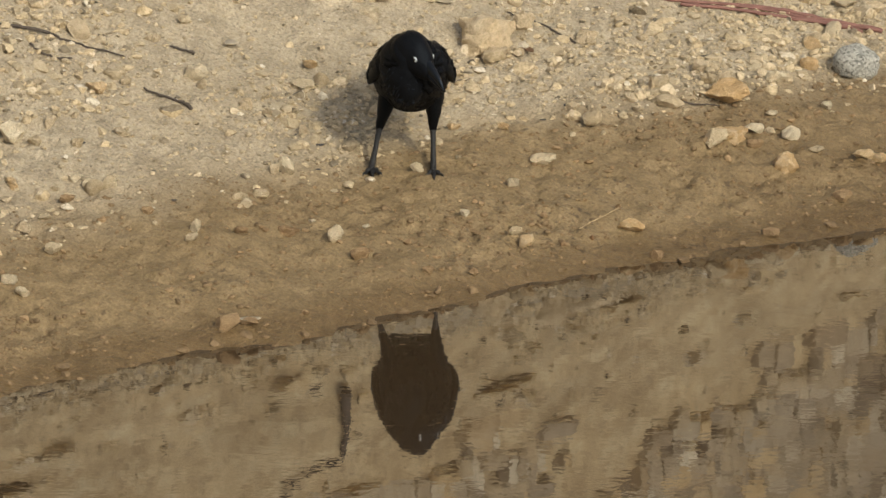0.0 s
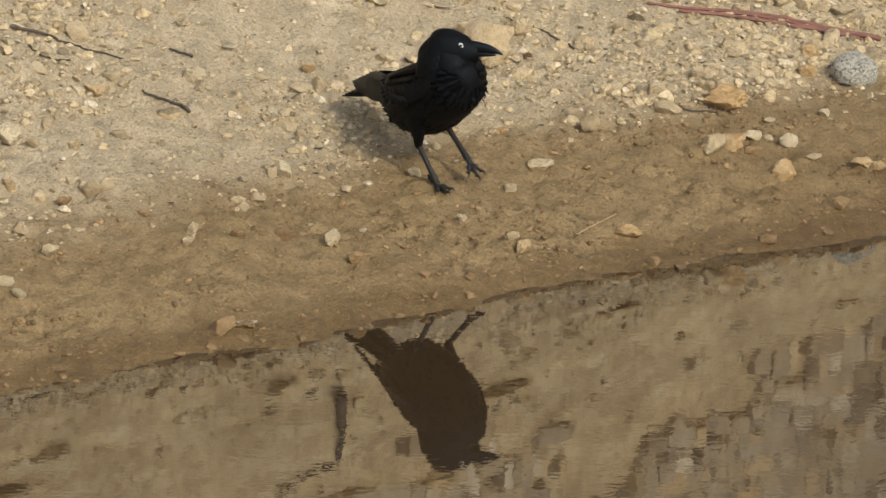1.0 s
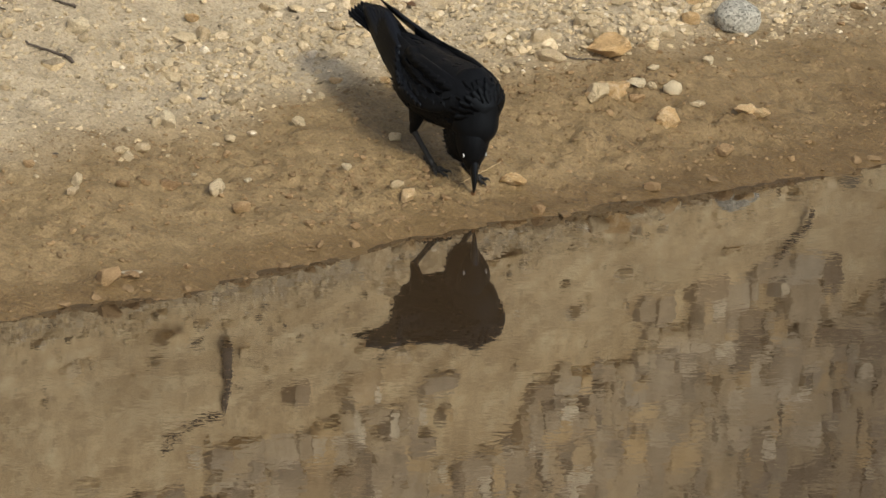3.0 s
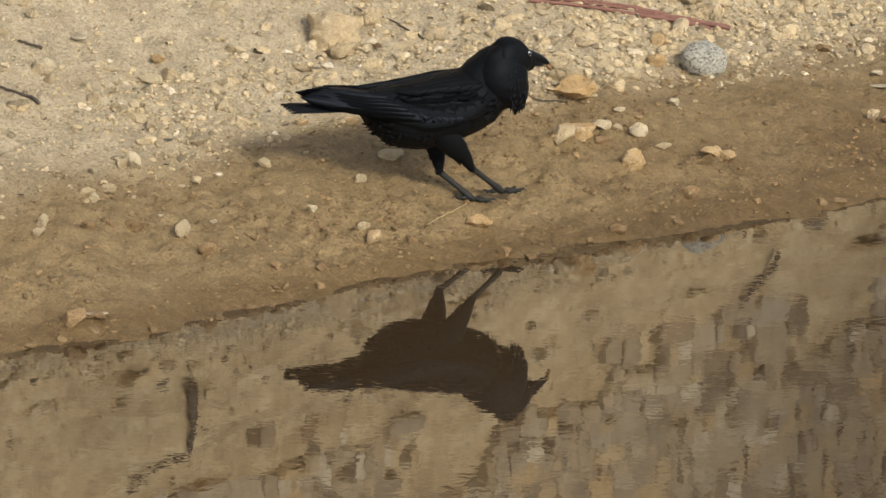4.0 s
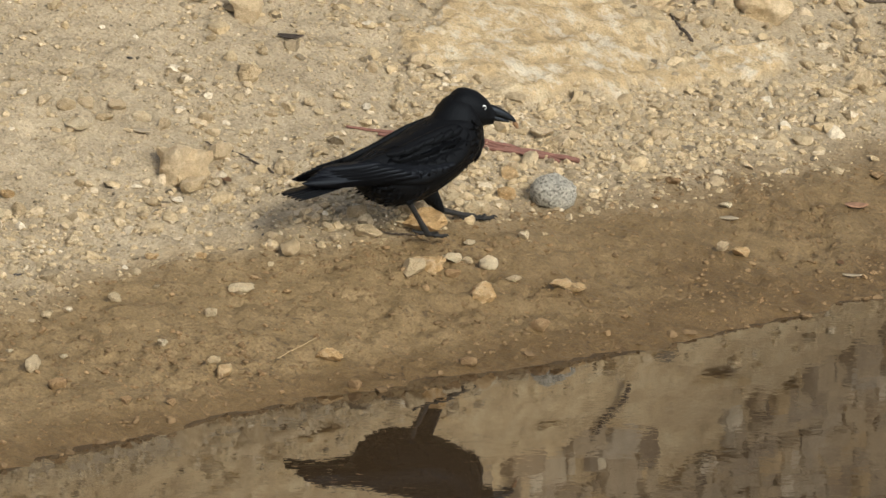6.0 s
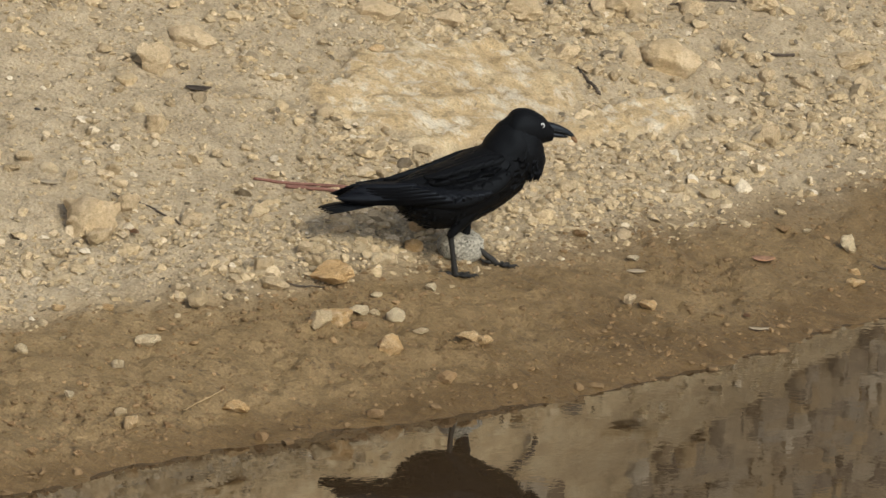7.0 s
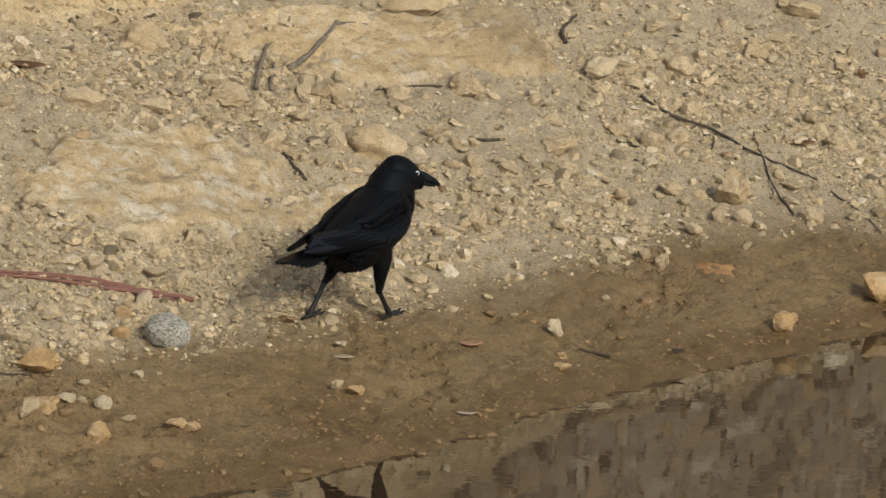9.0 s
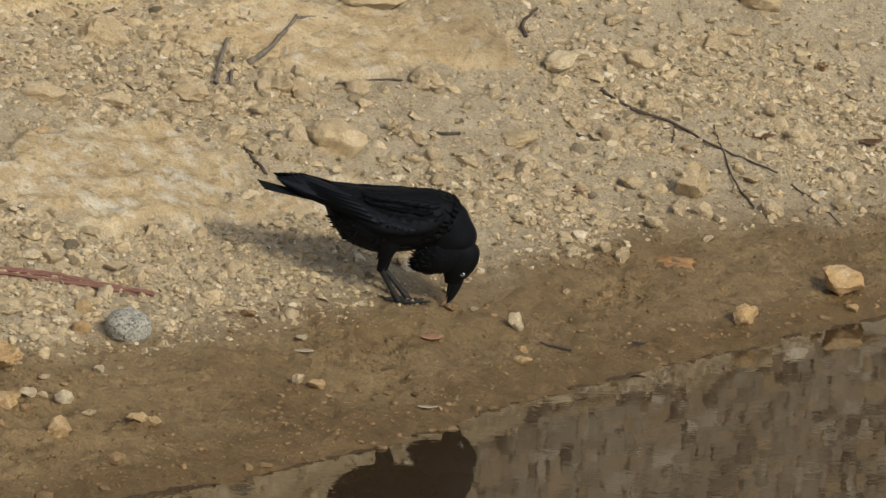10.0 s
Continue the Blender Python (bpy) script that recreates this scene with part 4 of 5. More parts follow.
        for row in range(4):
            for i in range(7):
                lay("covert_feather", 0.090 - 0.021 * i - 0.010 * (row % 2), -0.62 + 0.40 * row + 0.03 * i, 0.050 - 0.003 * row, 0.034 - 0.002 * row, 0.0009 - 0.0001 * i, -0.52 + 0.36 * row + 0.05 * i, PLUME)
    # tail
    b = loft([((x, 0, z), (0, w, 0), (0, 0, h)) for x, z, h, w in refine([(-0.10, -0.005, 0.020, 0.034), (-0.15, -0.004, 0.012, 0.028), (-0.19, -0.005, 0.004, 0.022)], 8)], 16)
    tail = P["tail"] = part("tail", b, PLUME, raven, "closed black tail")
    for i in range(9):
        k = (i - 4) / 4
        m = pose(-0.125, 0.016 * k, -0.006 - 0.007 * abs(k), 12 * k, -3.0, -7.5 * k)
        part("tail_feather", moved(feather(0.168 - 0.012 * abs(k), 0.027, 0.0018, 0.78), m), PLUME, tail)
    # neck: built along +x, centred, laid between the shoulders and the head
    b = loft([((x, 0, z), (0, w, 0), (0, 0, h)) for x, z, h, w in refine([(-0.078, -0.006, 0.016, 0.018), (-0.060, -0.008, 0.036, 0.040), (-0.02, -0.009, 0.058, 0.050), (0.015, -0.007, 0.0545, 0.0455), (0.042, -0.003, 0.0455, 0.0385), (0.062, 0, 0.026, 0.024)], 20)], 24)
    b.normal_update()
    P["neck"] = part("neck", ruffle(b, 0.0035, 60, 7), PLUME, raven, "black hackled neck")
    pts, dirs = [], []
    for _ in range(110):
        x = r.uniform(-0.045, 0.036)
        a = r.uniform(math.radians(215), math.radians(325))
        h = 0.047 - 0.012 * max(0, x) / 0.045
        pts.append((x, h * math.cos(a), h * 1.05 * math.sin(a) - 0.011))
        dirs.append((-1, 0.2 * math.cos(a), 0.45 * math.sin(a) + r.uniform(-0.3, 0.1)))
    part("throat_hackles", tufts(pts, dirs, 0.027, 0.006), PLUME_WING, P["neck"])
    b = bmesh.new()
    for i in range(4):
        x = 0.036 - 0.013 * i
        h = 0.057 - 0.016 * max(0, (x + 0.02) / 0.065)
        for k in range(18):
            a = 2 * math.pi * (k + 0.5 * (i % 2) + r.uniform(-0.25, 0.25)) / 18
            n = Vector((0.25, math.cos(a), math.sin(a))).normalized()
            p = Vector((x, h * 0.86 * math.cos(a), h * math.sin(a) - 0.006))
            back = (Vector((-1, 0, 0)) - n * Vector((-1, 0, 0)).dot(n)).normalized()
            m = Matrix((-back, n.cross(-back), n)).transposed().to_4x4()
            f = moved(feather(r.uniform(0.020, 0.028), r.uniform(0.009, 0.013), 0.0008, 0.3, camber=0.08), Matrix.Translation(p - n * 0.0016) @ m @ pose(0, 0, 0, 0, r.uniform(-4, -1), r.uniform(-10, 10)))
            me = bpy.data.meshes.new("tmp")
            f.to_mesh(me)
            f.free()
            b.from_mesh(me)
            bpy.data.meshes.remove(me)
    part("neck_feathers", b, PLUME, P["neck"])
    # head, with its centre at the origin and the bill along +x
    b = loft([((x, 0, z), (0, w, 0), (0, 0, h)) for x, z, h, w in refine([(-0.042, -0.014, 0.012, 0.012), (-0.034, -0.008, 0.031, 0.026), (-0.015, -0.003, 0.0365, 0.0295), (0.006, -0.003, 0.0350, 0.0275), (0.026, -0.004, 0.0272, 0.0217), (0.040, -0.006, 0.018, 0.015), (0.050, -0.007, 0.013, 0.010)], 24)], 26)
    b.normal_update()
    grow = Matrix.Scale(1.10, 4)
    head = P["head"] = part("head", moved(ruffle(b, 0.0016, 80, 3), grow), PLUME, raven, "black feathered head")
    pts, dirs = [], []
    for _ in range(150):
        a, x = r.uniform(0, 2 * math.pi), r.uniform(-0.036, -0.010)
        w, h = 0.031 * math.sqrt(1 - (x / 0.046) ** 2), 0.037 * math.sqrt(1 - (x / 0.046) ** 2)
        pts.append((x, w * math.cos(a), h * math.sin(a) - 0.004))
        dirs.append((-0.75, 0.12 * math.cos(a), 0.1 * math.sin(a) - 0.7))
    part("nape_feathers", tufts(pts, dirs, 0.011, 0.010), PLUME, head)
    # the shaggy hood that hangs from the hind head and throat
    hood = refine([(0.030, -0.012, 0.012, 0.010), (0.020, -0.013, 0.029, 0.021), (0.005, -0.016, 0.0385, 0.029), (-0.012, -0.0165, 0.0465, 0.0355), (-0.032, -0.015, 0.053, 0.0410), (-0.054, -0.011, 0.056, 0.0425), (-0.073, -0.004, 0.049, 0.0380), (-0.088, 0.008, 0.035, 0.0285), (-0.098, 0.016, 0.012, 0.011)], 24)
    b = loft([((x, 0, z), (0, w, 0), (h, 0, 0)) for z, x, h, w in hood], 26)
    b.normal_update()
    ruff = part("hood", ruffle(b, 0.0036, 70, 11), PLUME, head, "shaggy black throat and nape feathers")
    pts, dirs = [], []
    for _ in range(220):
        z, x, h, w = hood[r.randint(5, 22)]
        a = r.uniform(-1.9, 1.9)
        pts.append((x + h * 0.97 * math.cos(a), w * 0.97 * math.sin(a), z))
        dirs.append((0.16 * math.cos(a) - 0.20 + r.uniform(-0.15, 0.15), 0.16 * math.sin(a) + r.uniform(-0.15, 0.15), -1))
    part("hackles", tufts(pts, dirs, 0.015, 0.0055), PLUME_WING, ruff)
    up = [(0.034, 0.003, 0.0122, 0.0100), (0.052, 0.0025, 0.0100, 0.0078), (0.072, -0.0005, 0.0074, 0.0056), (0.087, -0.005, 0.0046, 0.0034), (0.096, -0.010, 0.0012, 0.0010)]
    part("upper_bill", moved(loft([((x, 0, z), (0, w, 0), (0, 0, h)) for x, z, h, w in refine(up, 14)], 16), Matrix.Diagonal((1.06, 1.0, 1.10, 1))), HORN, head, "curved black upper bill")
    lo = [(0.034, -0.010, 0.0066, 0.0085), (0.050, -0.009, 0.0054, 0.0066), (0.068, -0.0095, 0.0042, 0.0045), (0.083, -0.011, 0.0010, 0.0010)]
    part("lower_bill", moved(loft([((x, 0, z), (0, w, 0), (0, 0, h)) for x, z, h, w in refine(lo, 10)], 14), Matrix.Diagonal((1.06, 1.0, 1.10, 1))), HORN, head, "black lower bill")
    for side in (1, -1):
        b = bmesh.new()
        bmesh.ops.create_uvsphere(b, u_segments=20, v_segments=12, radius=0.0047, matrix=grow @ pose(0.0235, side * 0.0194, 0.009) @ Matrix.Diagonal((1, 0.42, 1, 1)))
        part("eye", b, IRIS, head, "white iris")
        b = bmesh.new()
        bmesh.ops.create_uvsphere(b, u_segments=16, v_segments=8, radius=0.0026, matrix=grow @ pose(0.0240, side * 0.0209, 0.0092) @ Matrix.Diagonal((1, 0.45, 1, 1)))
        part("pupil", b, PUPIL, head, "black pupil")
    # legs: each bone is built from its upper end down -z
    for side, tag in ((1, "left"), (-1, "right")):
        b = loft([((x, 0, z), (0, w, 0), (h, 0, 0)) for z, x, h, w in refine([(0.022, 0, 0.004, 0.004), (0.014, 0, 0.018, 0.014), (-0.005, 0, 0.026, 0.019), (-0.035, 0, 0.0245, 0.0185), (-0.058, 0.001, 0.0185, 0.0150), (-0.076, 0.002, 0.0135, 0.0116), (-0.092, 0.001, 0.0098, 0.0090), (-0.106, 0, 0.0060, 0.0056)], 22)], 20)
        b.normal_update()
        thigh = P["thigh_" + tag] = part("thigh", ruffle(b, 0.002, 70, side), PLUME, raven, "feathered black thigh")
        pts, dirs = [], []
        for _ in range(70):
            k, a = r.uniform(0.1, 0.75), r.uniform(0, 2 * math.pi)
            rad = 0.0215 - 0.014 * k
            pts.append((rad * math.cos(a), rad * 0.85 * math.sin(a), -0.02 - 0.072 * k))
            dirs.append((0.10 * math.cos(a) - 0.08, 0.10 * math.sin(a), -1))
        part("thigh_feathers", tufts(pts, dirs, 0.012, 0.007), PLUME, thigh)
        b = loft([((x, 0, z), (0, w, 0), (h, 0, 0)) for z, x, h, w in refine([(0.006, 0, 0.0062, 0.0056), (0, 0, 0.0078, 0.0068), (-0.011, 0, 0.0060, 0.0053), (-0.048, 0, 0.0055, 0.0050), (-0.076, 0, 0.0070, 0.0062), (-0.083, 0, 0.003, 0.003)], 16)], 12)
        P["tarsus_" + tag] = part("tarsus", b, LEG_SKIN, raven, "dark grey scaly shank")
        foot = P["foot_" + tag] = part("foot", loft([((x, 0, z), (0, w, 0), (0.1 * h, 0, h)) for x, z, h, w in ((-0.009, 0.005, 0.002, 0.003), (0, 0.0065, 0.0055, 0.0065), (0.009, 0.005, 0.002, 0.004))], 12), LEG_SKIN, raven, "dark clawed foot")
        for ang, ln in ((0, 0.052), (27, 0.042), (-27, 0.042), (180, 0.038)):
            n = 14
            rows = []
            for i in range(n + 1):
                k = i / n
                pad = 0.0044 * (1 + 0.28 * math.cos(k * 5 * math.pi)) * (1 - 0.25 * k)
                claw = k > 0.72
                rad = pad if not claw else 0.0034 * (1 - (k - 0.72) / 0.28 * 0.9)
                z = 0.0036 + (0.0045 * math.sin((k - 0.72) / 0.28 * math.pi) - 0.0015 * (k - 0.72) / 0.28 if claw else 0.0010 * math.sin(k * math.pi))
                rows.append(((ln * k, 0, z), (0, rad, 0), (0, 0, rad)))
            part("toe", moved(loft(rows, 10), pose(0, 0, 0, 0, 0, ang)), LEG_SKIN, foot)
    return P


raven = build_raven()
b = bmesh.new()
bmesh.ops.create_icosphere(b, subdivisions=2, radius=0.006, matrix=Matrix.Diagonal((1.6, 0.7, 0.8, 1)))
morsel = tagged(part("morsel", ruffle(b, 0.003, 180), MORSEL, None), "small brown scrap of food picked up by the raven", "food scrap")

# ---- the raven's way: torso and head by time, and where each foot stands ----
BODY_ROWS = [  # seconds, x, y, z, yaw, pitch
    (0.0, -0.057, 0.074, 0.316, -88.0, 2.2), (0.2, -0.061, 0.071, 0.309, -88.5, 2.1), (0.4, -0.052, 0.068, 0.313, -89.0, 2.0), (0.6, -0.042, 0.066, 0.315, -78.0, 1.9),
    (0.7, -0.042, 0.051, 0.302, -69.0, 0.0), (0.8, -0.040, 0.034, 0.305, -66.0, 6.7), (1.0, -0.015, 0.014, 0.296, -59.0, 7.7), (1.1, 0.015, 0.004, 0.305, -50.5, 8.9),
    (1.2, 0.023, -0.001, 0.296, -51.3, 5.6), (1.3, 0.058, -0.003, 0.281, -52.9, -1.8), (1.5, 0.078, -0.011, 0.270, -54.2, -4.5), (1.6, 0.093, -0.010, 0.257, -52.2, -6.2),
    (1.7, 0.098, -0.004, 0.246, -50.2, -11.1), (1.8, 0.112, -0.007, 0.253, -55.6, -9.6), (1.9, 0.116, -0.012, 0.253, -60.8, -8.2), (2.0, 0.164, -0.017, 0.240, -66.0, -10.6),
    (2.1, 0.199, -0.018, 0.233, -66.5, -13.8), (2.2, 0.229, -0.029, 0.233, -67.0, -18.1), (2.3, 0.236, -0.041, 0.230, -62.5, -16.8), (2.4, 0.229, -0.042, 0.228, -58.0, -14.7),
    (2.5, 0.231, -0.043, 0.227, -57.0, -20.3), (2.6, 0.230, -0.045, 0.223, -56.0, -23.5), (2.7, 0.227, -0.046, 0.224, -55.0, -25.3), (3.1, 0.229, -0.053, 0.226, -55.0, -25.3),
    (3.5, 0.234, -0.045, 0.243, -25.6, -12.0), (3.8, 0.237, -0.041, 0.254, -6.0, -7.7), (3.9, 0.242, -0.020, 0.251, 3.0, -7.2), (4.0, 0.269, 0.006, 0.251, 12.0, -6.3),
    (4.1, 0.307, 0.003, 0.257, 19.0, -4.6), (4.2, 0.338, -0.001, 0.268, 26.0, -6.9), (4.3, 0.356, 0.023, 0.262, 29.0, -6.6), (4.4, 0.381, 0.046, 0.252, 32.0, -2.3),
    (4.5, 0.369, 0.048, 0.266, 33.0, -0.9), (4.6, 0.388, 0.076, 0.278, 36.0, -5.7), (4.7, 0.394, 0.139, 0.282, 54.0, -0.9), (4.8, 0.405, 0.150, 0.294, 74.0, 1.4),
    (4.9, 0.411, 0.146, 0.307, 84.0, 3.4), (5.0, 0.423, 0.161, 0.317, 82.0, 1.1), (5.1, 0.430, 0.206, 0.309, 64.0, -6.9), (5.2, 0.416, 0.245, 0.297, 47.0, 0.6),
    (5.3, 0.412, 0.256, 0.295, 40.0, 5.2), (5.4, 0.409, 0.256, 0.310, 33.0, 2.9), (5.5, 0.412, 0.272, 0.334, 30.0, 0.3), (5.6, 0.412, 0.309, 0.320, 29.0, 2.9),
    (5.7, 0.455, 0.322, 0.317, 28.0, 4.9), (6.8, 0.774, 0.608, 0.316, 20.0, 6.9), (6.9, 0.788, 0.621, 0.310, 15.0, 8.3), (7.0, 0.829, 0.617, 0.320, 10.0, 3.2),
    (7.1, 0.860, 0.639, 0.320, 10.0, 5.2), (7.2, 0.875, 0.667, 0.314, 10.0, 11.5), (7.3, 0.934, 0.663, 0.315, 10.0, 10.9), (7.4, 0.965, 0.667, 0.325, 10.0, 7.7),
    (7.5, 0.968, 0.680, 0.329, 10.0, 9.7), (7.6, 0.948, 0.695, 0.307, 10.7, 12.3), (7.7, 0.978, 0.706, 0.311, 11.3, 6.3), (7.8, 0.998, 0.714, 0.318, 12.0, 0.0),
    (7.9, 1.046, 0.763, 0.321, 22.0, 3.4), (8.0, 1.085, 0.813, 0.321, 48.0, 9.5), (8.1, 1.108, 0.822, 0.317, 60.0, 7.2), (8.2, 1.137, 0.835, 0.323, 55.0, 3.7),
    (8.3, 1.153, 0.865, 0.328, 48.0, 8.6), (8.4, 1.142, 0.899, 0.312, 45.0, 14.3), (8.5, 1.148, 0.904, 0.320, 40.0, 10.9), (8.6, 1.136, 0.919, 0.338, 45.0, 7.7),
    (8.7, 1.155, 0.944, 0.337, 52.0, 8.9), (8.8, 1.170, 0.969, 0.329, 56.0, 12.9), (8.9, 1.211, 0.978, 0.323, 59.0, 14.0), (9.0, 1.259, 0.971, 0.329, 54.0, 1.1),
    (9.1, 1.268, 1.000, 0.326, 38.0, 0.6), (9.2, 1.288, 1.041, 0.315, 19.0, 5.2), (9.3, 1.305, 1.082, 0.304, 10.0, 11.5), (9.4, 1.342, 1.087, 0.316, 7.5, 0.0),
    (9.5, 1.359, 1.102, 0.315, 5.0, -4.3), (9.6, 1.367, 1.120, 0.303, 5.0, -5.7), (9.7, 1.371, 1.128, 0.298, 5.0, -2.6), (9.8, 1.396, 1.125, 0.300, 5.0, -5.7),
    (9.9, 1.406, 1.124, 0.307, 2.5, -13.2), (10.0, 1.419, 1.122, 0.308, 0.0, -18.9),
]
HEAD_ROWS = [  # seconds, x, y, z, yaw, pitch
    (0.0, -0.050, -0.045, 0.374, -50.0, -28.0), (0.2, -0.057, -0.048, 0.379, -52.0, -30.0), (0.4, -0.026, -0.050, 0.390, -40.0, -28.0), (0.6, -0.016, -0.046, 0.391, -35.0, -35.0),
    (0.7, -0.011, -0.045, 0.387, -35.0, -40.0), (0.8, -0.005, -0.051, 0.394, -22.0, 0.0), (1.0, 0.020, -0.065, 0.397, -15.0, 2.0), (1.1, 0.042, -0.064, 0.407, -12.0, 5.0),
    (1.2, 0.086, -0.089, 0.392, -32.0, -45.0), (1.3, 0.137, -0.091, 0.363, -42.0, -52.0), (1.5, 0.181, -0.097, 0.332, -48.0, -58.0), (1.6, 0.188, -0.094, 0.317, -48.0, -56.0),
    (1.7, 0.194, -0.085, 0.301, -50.0, -56.0), (1.8, 0.198, -0.097, 0.312, -52.0, -55.0), (1.9, 0.203, -0.108, 0.300, -55.0, -55.0), (2.0, 0.238, -0.117, 0.250, -58.0, -55.0),
    (2.1, 0.283, -0.120, 0.225, -58.0, -58.0), (2.2, 0.302, -0.131, 0.221, -62.0, -60.0), (2.3, 0.301, -0.142, 0.222, -63.0, -65.0), (2.4, 0.289, -0.142, 0.182, -65.0, -75.0),
    (2.5, 0.288, -0.141, 0.163, -70.0, -78.0), (2.6, 0.288, -0.140, 0.146, -75.0, -80.0), (2.7, 0.279, -0.139, 0.137, -78.0, -80.0), (3.1, 0.279, -0.146, 0.139, -78.0, -80.0),
    (3.5, 0.325, -0.135, 0.318, -35.0, -15.0), (3.8, 0.388, -0.054, 0.323, 25.0, 0.0), (3.9, 0.400, -0.014, 0.335, 32.0, -6.0), (4.0, 0.420, 0.030, 0.340, 38.0, -12.0),
    (4.1, 0.448, 0.041, 0.340, 40.0, -8.0), (4.2, 0.481, 0.050, 0.345, 50.0, -5.0), (4.3, 0.483, 0.080, 0.344, 70.0, -5.0), (4.4, 0.474, 0.110, 0.350, 85.0, -3.0),
    (4.5, 0.462, 0.114, 0.369, 85.0, -3.0), (4.6, 0.441, 0.147, 0.378, 88.0, -3.0), (4.7, 0.437, 0.237, 0.377, 88.0, -3.0), (4.8, 0.433, 0.265, 0.382, 88.0, -3.0),
    (4.9, 0.450, 0.264, 0.404, 75.0, -3.0), (5.0, 0.469, 0.279, 0.404, 45.0, 0.0), (5.1, 0.473, 0.313, 0.405, 15.0, 0.0), (5.2, 0.480, 0.333, 0.388, 40.0, -5.0),
    (5.3, 0.483, 0.334, 0.396, 15.0, -12.0), (5.4, 0.510, 0.322, 0.387, 5.0, -25.0), (5.5, 0.513, 0.332, 0.401, 2.0, -28.0), (5.6, 0.519, 0.367, 0.401, 2.0, -20.0),
    (5.7, 0.555, 0.379, 0.402, 5.0, -15.0), (6.8, 0.902, 0.648, 0.417, 10.0, -8.0), (6.9, 0.926, 0.650, 0.420, 8.0, -8.0), (7.0, 0.962, 0.637, 0.431, 8.0, -8.0),
    (7.1, 1.004, 0.657, 0.442, 6.0, -4.0), (7.2, 0.978, 0.689, 0.430, 5.0, 0.0), (7.3, 1.037, 0.684, 0.435, 2.0, 0.0), (7.4, 1.067, 0.689, 0.437, 0.0, 4.0),
    (7.5, 1.078, 0.701, 0.437, 2.0, 0.0), (7.6, 1.075, 0.716, 0.429, 2.0, 4.0), (7.7, 1.095, 0.729, 0.433, 2.0, 4.0), (7.8, 1.110, 0.740, 0.428, 2.0, 2.0),
    (7.9, 1.137, 0.809, 0.430, 8.0, 2.0), (8.0, 1.161, 0.902, 0.422, 20.0, 4.0), (8.1, 1.182, 0.924, 0.410, 55.0, -2.0), (8.2, 1.205, 0.933, 0.412, 65.0, -2.0),
    (8.3, 1.213, 0.956, 0.415, 70.0, -2.0), (8.4, 1.213, 0.982, 0.410, 70.0, -2.0), (8.5, 1.226, 0.981, 0.430, 85.0, -3.0), (8.6, 1.215, 1.004, 0.441, 88.0, -3.0),
    (8.7, 1.217, 1.039, 0.438, 88.0, -3.0), (8.8, 1.216, 1.068, 0.434, 92.0, -3.0), (8.9, 1.257, 1.079, 0.429, 88.0, -3.0), (9.0, 1.350, 1.066, 0.420, 15.0, -14.0),
    (9.1, 1.391, 1.071, 0.410, 8.0, -28.0), (9.2, 1.406, 1.079, 0.413, 5.0, -22.0), (9.3, 1.434, 1.100, 0.394, -5.0, -25.0), (9.4, 1.506, 1.095, 0.375, -10.0, -52.0),
    (9.5, 1.543, 1.103, 0.364, -15.0, -55.0), (9.6, 1.554, 1.120, 0.340, -18.0, -62.0), (9.7, 1.562, 1.128, 0.328, -20.0, -62.0), (9.8, 1.573, 1.127, 0.290, -25.0, -80.0),
    (9.9, 1.571, 1.122, 0.254, -20.0, -94.0), (10.0, 1.563, 1.116, 0.208, -8.0, -102.0),
]
STEPS = {  # from, to, x, y
    "right": [
        (0.00, 0.62, -0.134, 0.030), (0.80, 1.42, -0.006, -0.016), (1.60, 2.12, 0.116, -0.039), (2.30, 3.82, 0.205, -0.077),
        (4.00, 4.55, 0.423, 0.033), (4.72, 5.46, 0.444, 0.242), (5.64, 5.95, 0.554, 0.359), (6.38, 7.02, 0.816, 0.573),
        (7.20, 7.80, 1.025, 0.656), (8.02, 8.55, 1.174, 0.866), (8.85, 9.35, 1.319, 1.006), (9.65, 10.00, 1.428, 1.102),
    ],
    "left": [
        (0.00, 0.88, -0.017, 0.041), (1.15, 1.72, 0.154, 0.000), (2.00, 3.42, 0.278, -0.061), (3.75, 4.20, 0.345, 0.018),
        (4.42, 4.55, 0.378, 0.162), (4.75, 4.95, 0.392, 0.177), (5.18, 5.32, 0.413, 0.339), (5.48, 5.75, 0.415, 0.311),
        (6.00, 6.50, 0.666, 0.503), (6.85, 7.35, 0.903, 0.662), (7.78, 8.15, 1.025, 0.762), (8.42, 9.03, 1.143, 0.926),
        (9.30, 10.00, 1.455, 1.131),
    ]}


def track(rows, t):
    """Rows of time and numbers, read smoothly at t."""
    a = np.array(rows)
    def at(u):
        return np.array([np.interp(u, a[:, 0], a[:, c]) for c in range(1, a.shape[1])])
    u = min(max(t, 0), 10)
    return 0.84 * at(u) + 0.08 * at(max(0, u - 0.1)) + 0.08 * at(min(10, u + 0.1))


def stand(side, t):
    """The foot's place and lift, 0 to 1 of a stride, at t."""
    st = STEPS[side]
    for a, b, x, y in st:
        if a <= t <= b:
            return Vector((x, y, float(height(x, y)))), 0.0
    for (a, b, x, y), (c, d, u, v) in zip(st, st[1:]):
        if b < t < c:
            k = (t - b) / (c - b)
            e = k * k * (3 - 2 * k)
            px, py = x + (u - x) * e, y + (v - y) * e
            return Vector((px, py, float(height(px, py)) + 0.042 * math.sin(math.pi * min(1, 1.15 * k) ** 0.9))), math.sin(math.pi * k) * (1 - 0.8 * k)
    a, b, x, y = st[-1]
    return Vector((x, y, float(height(x, y)))), 0.0


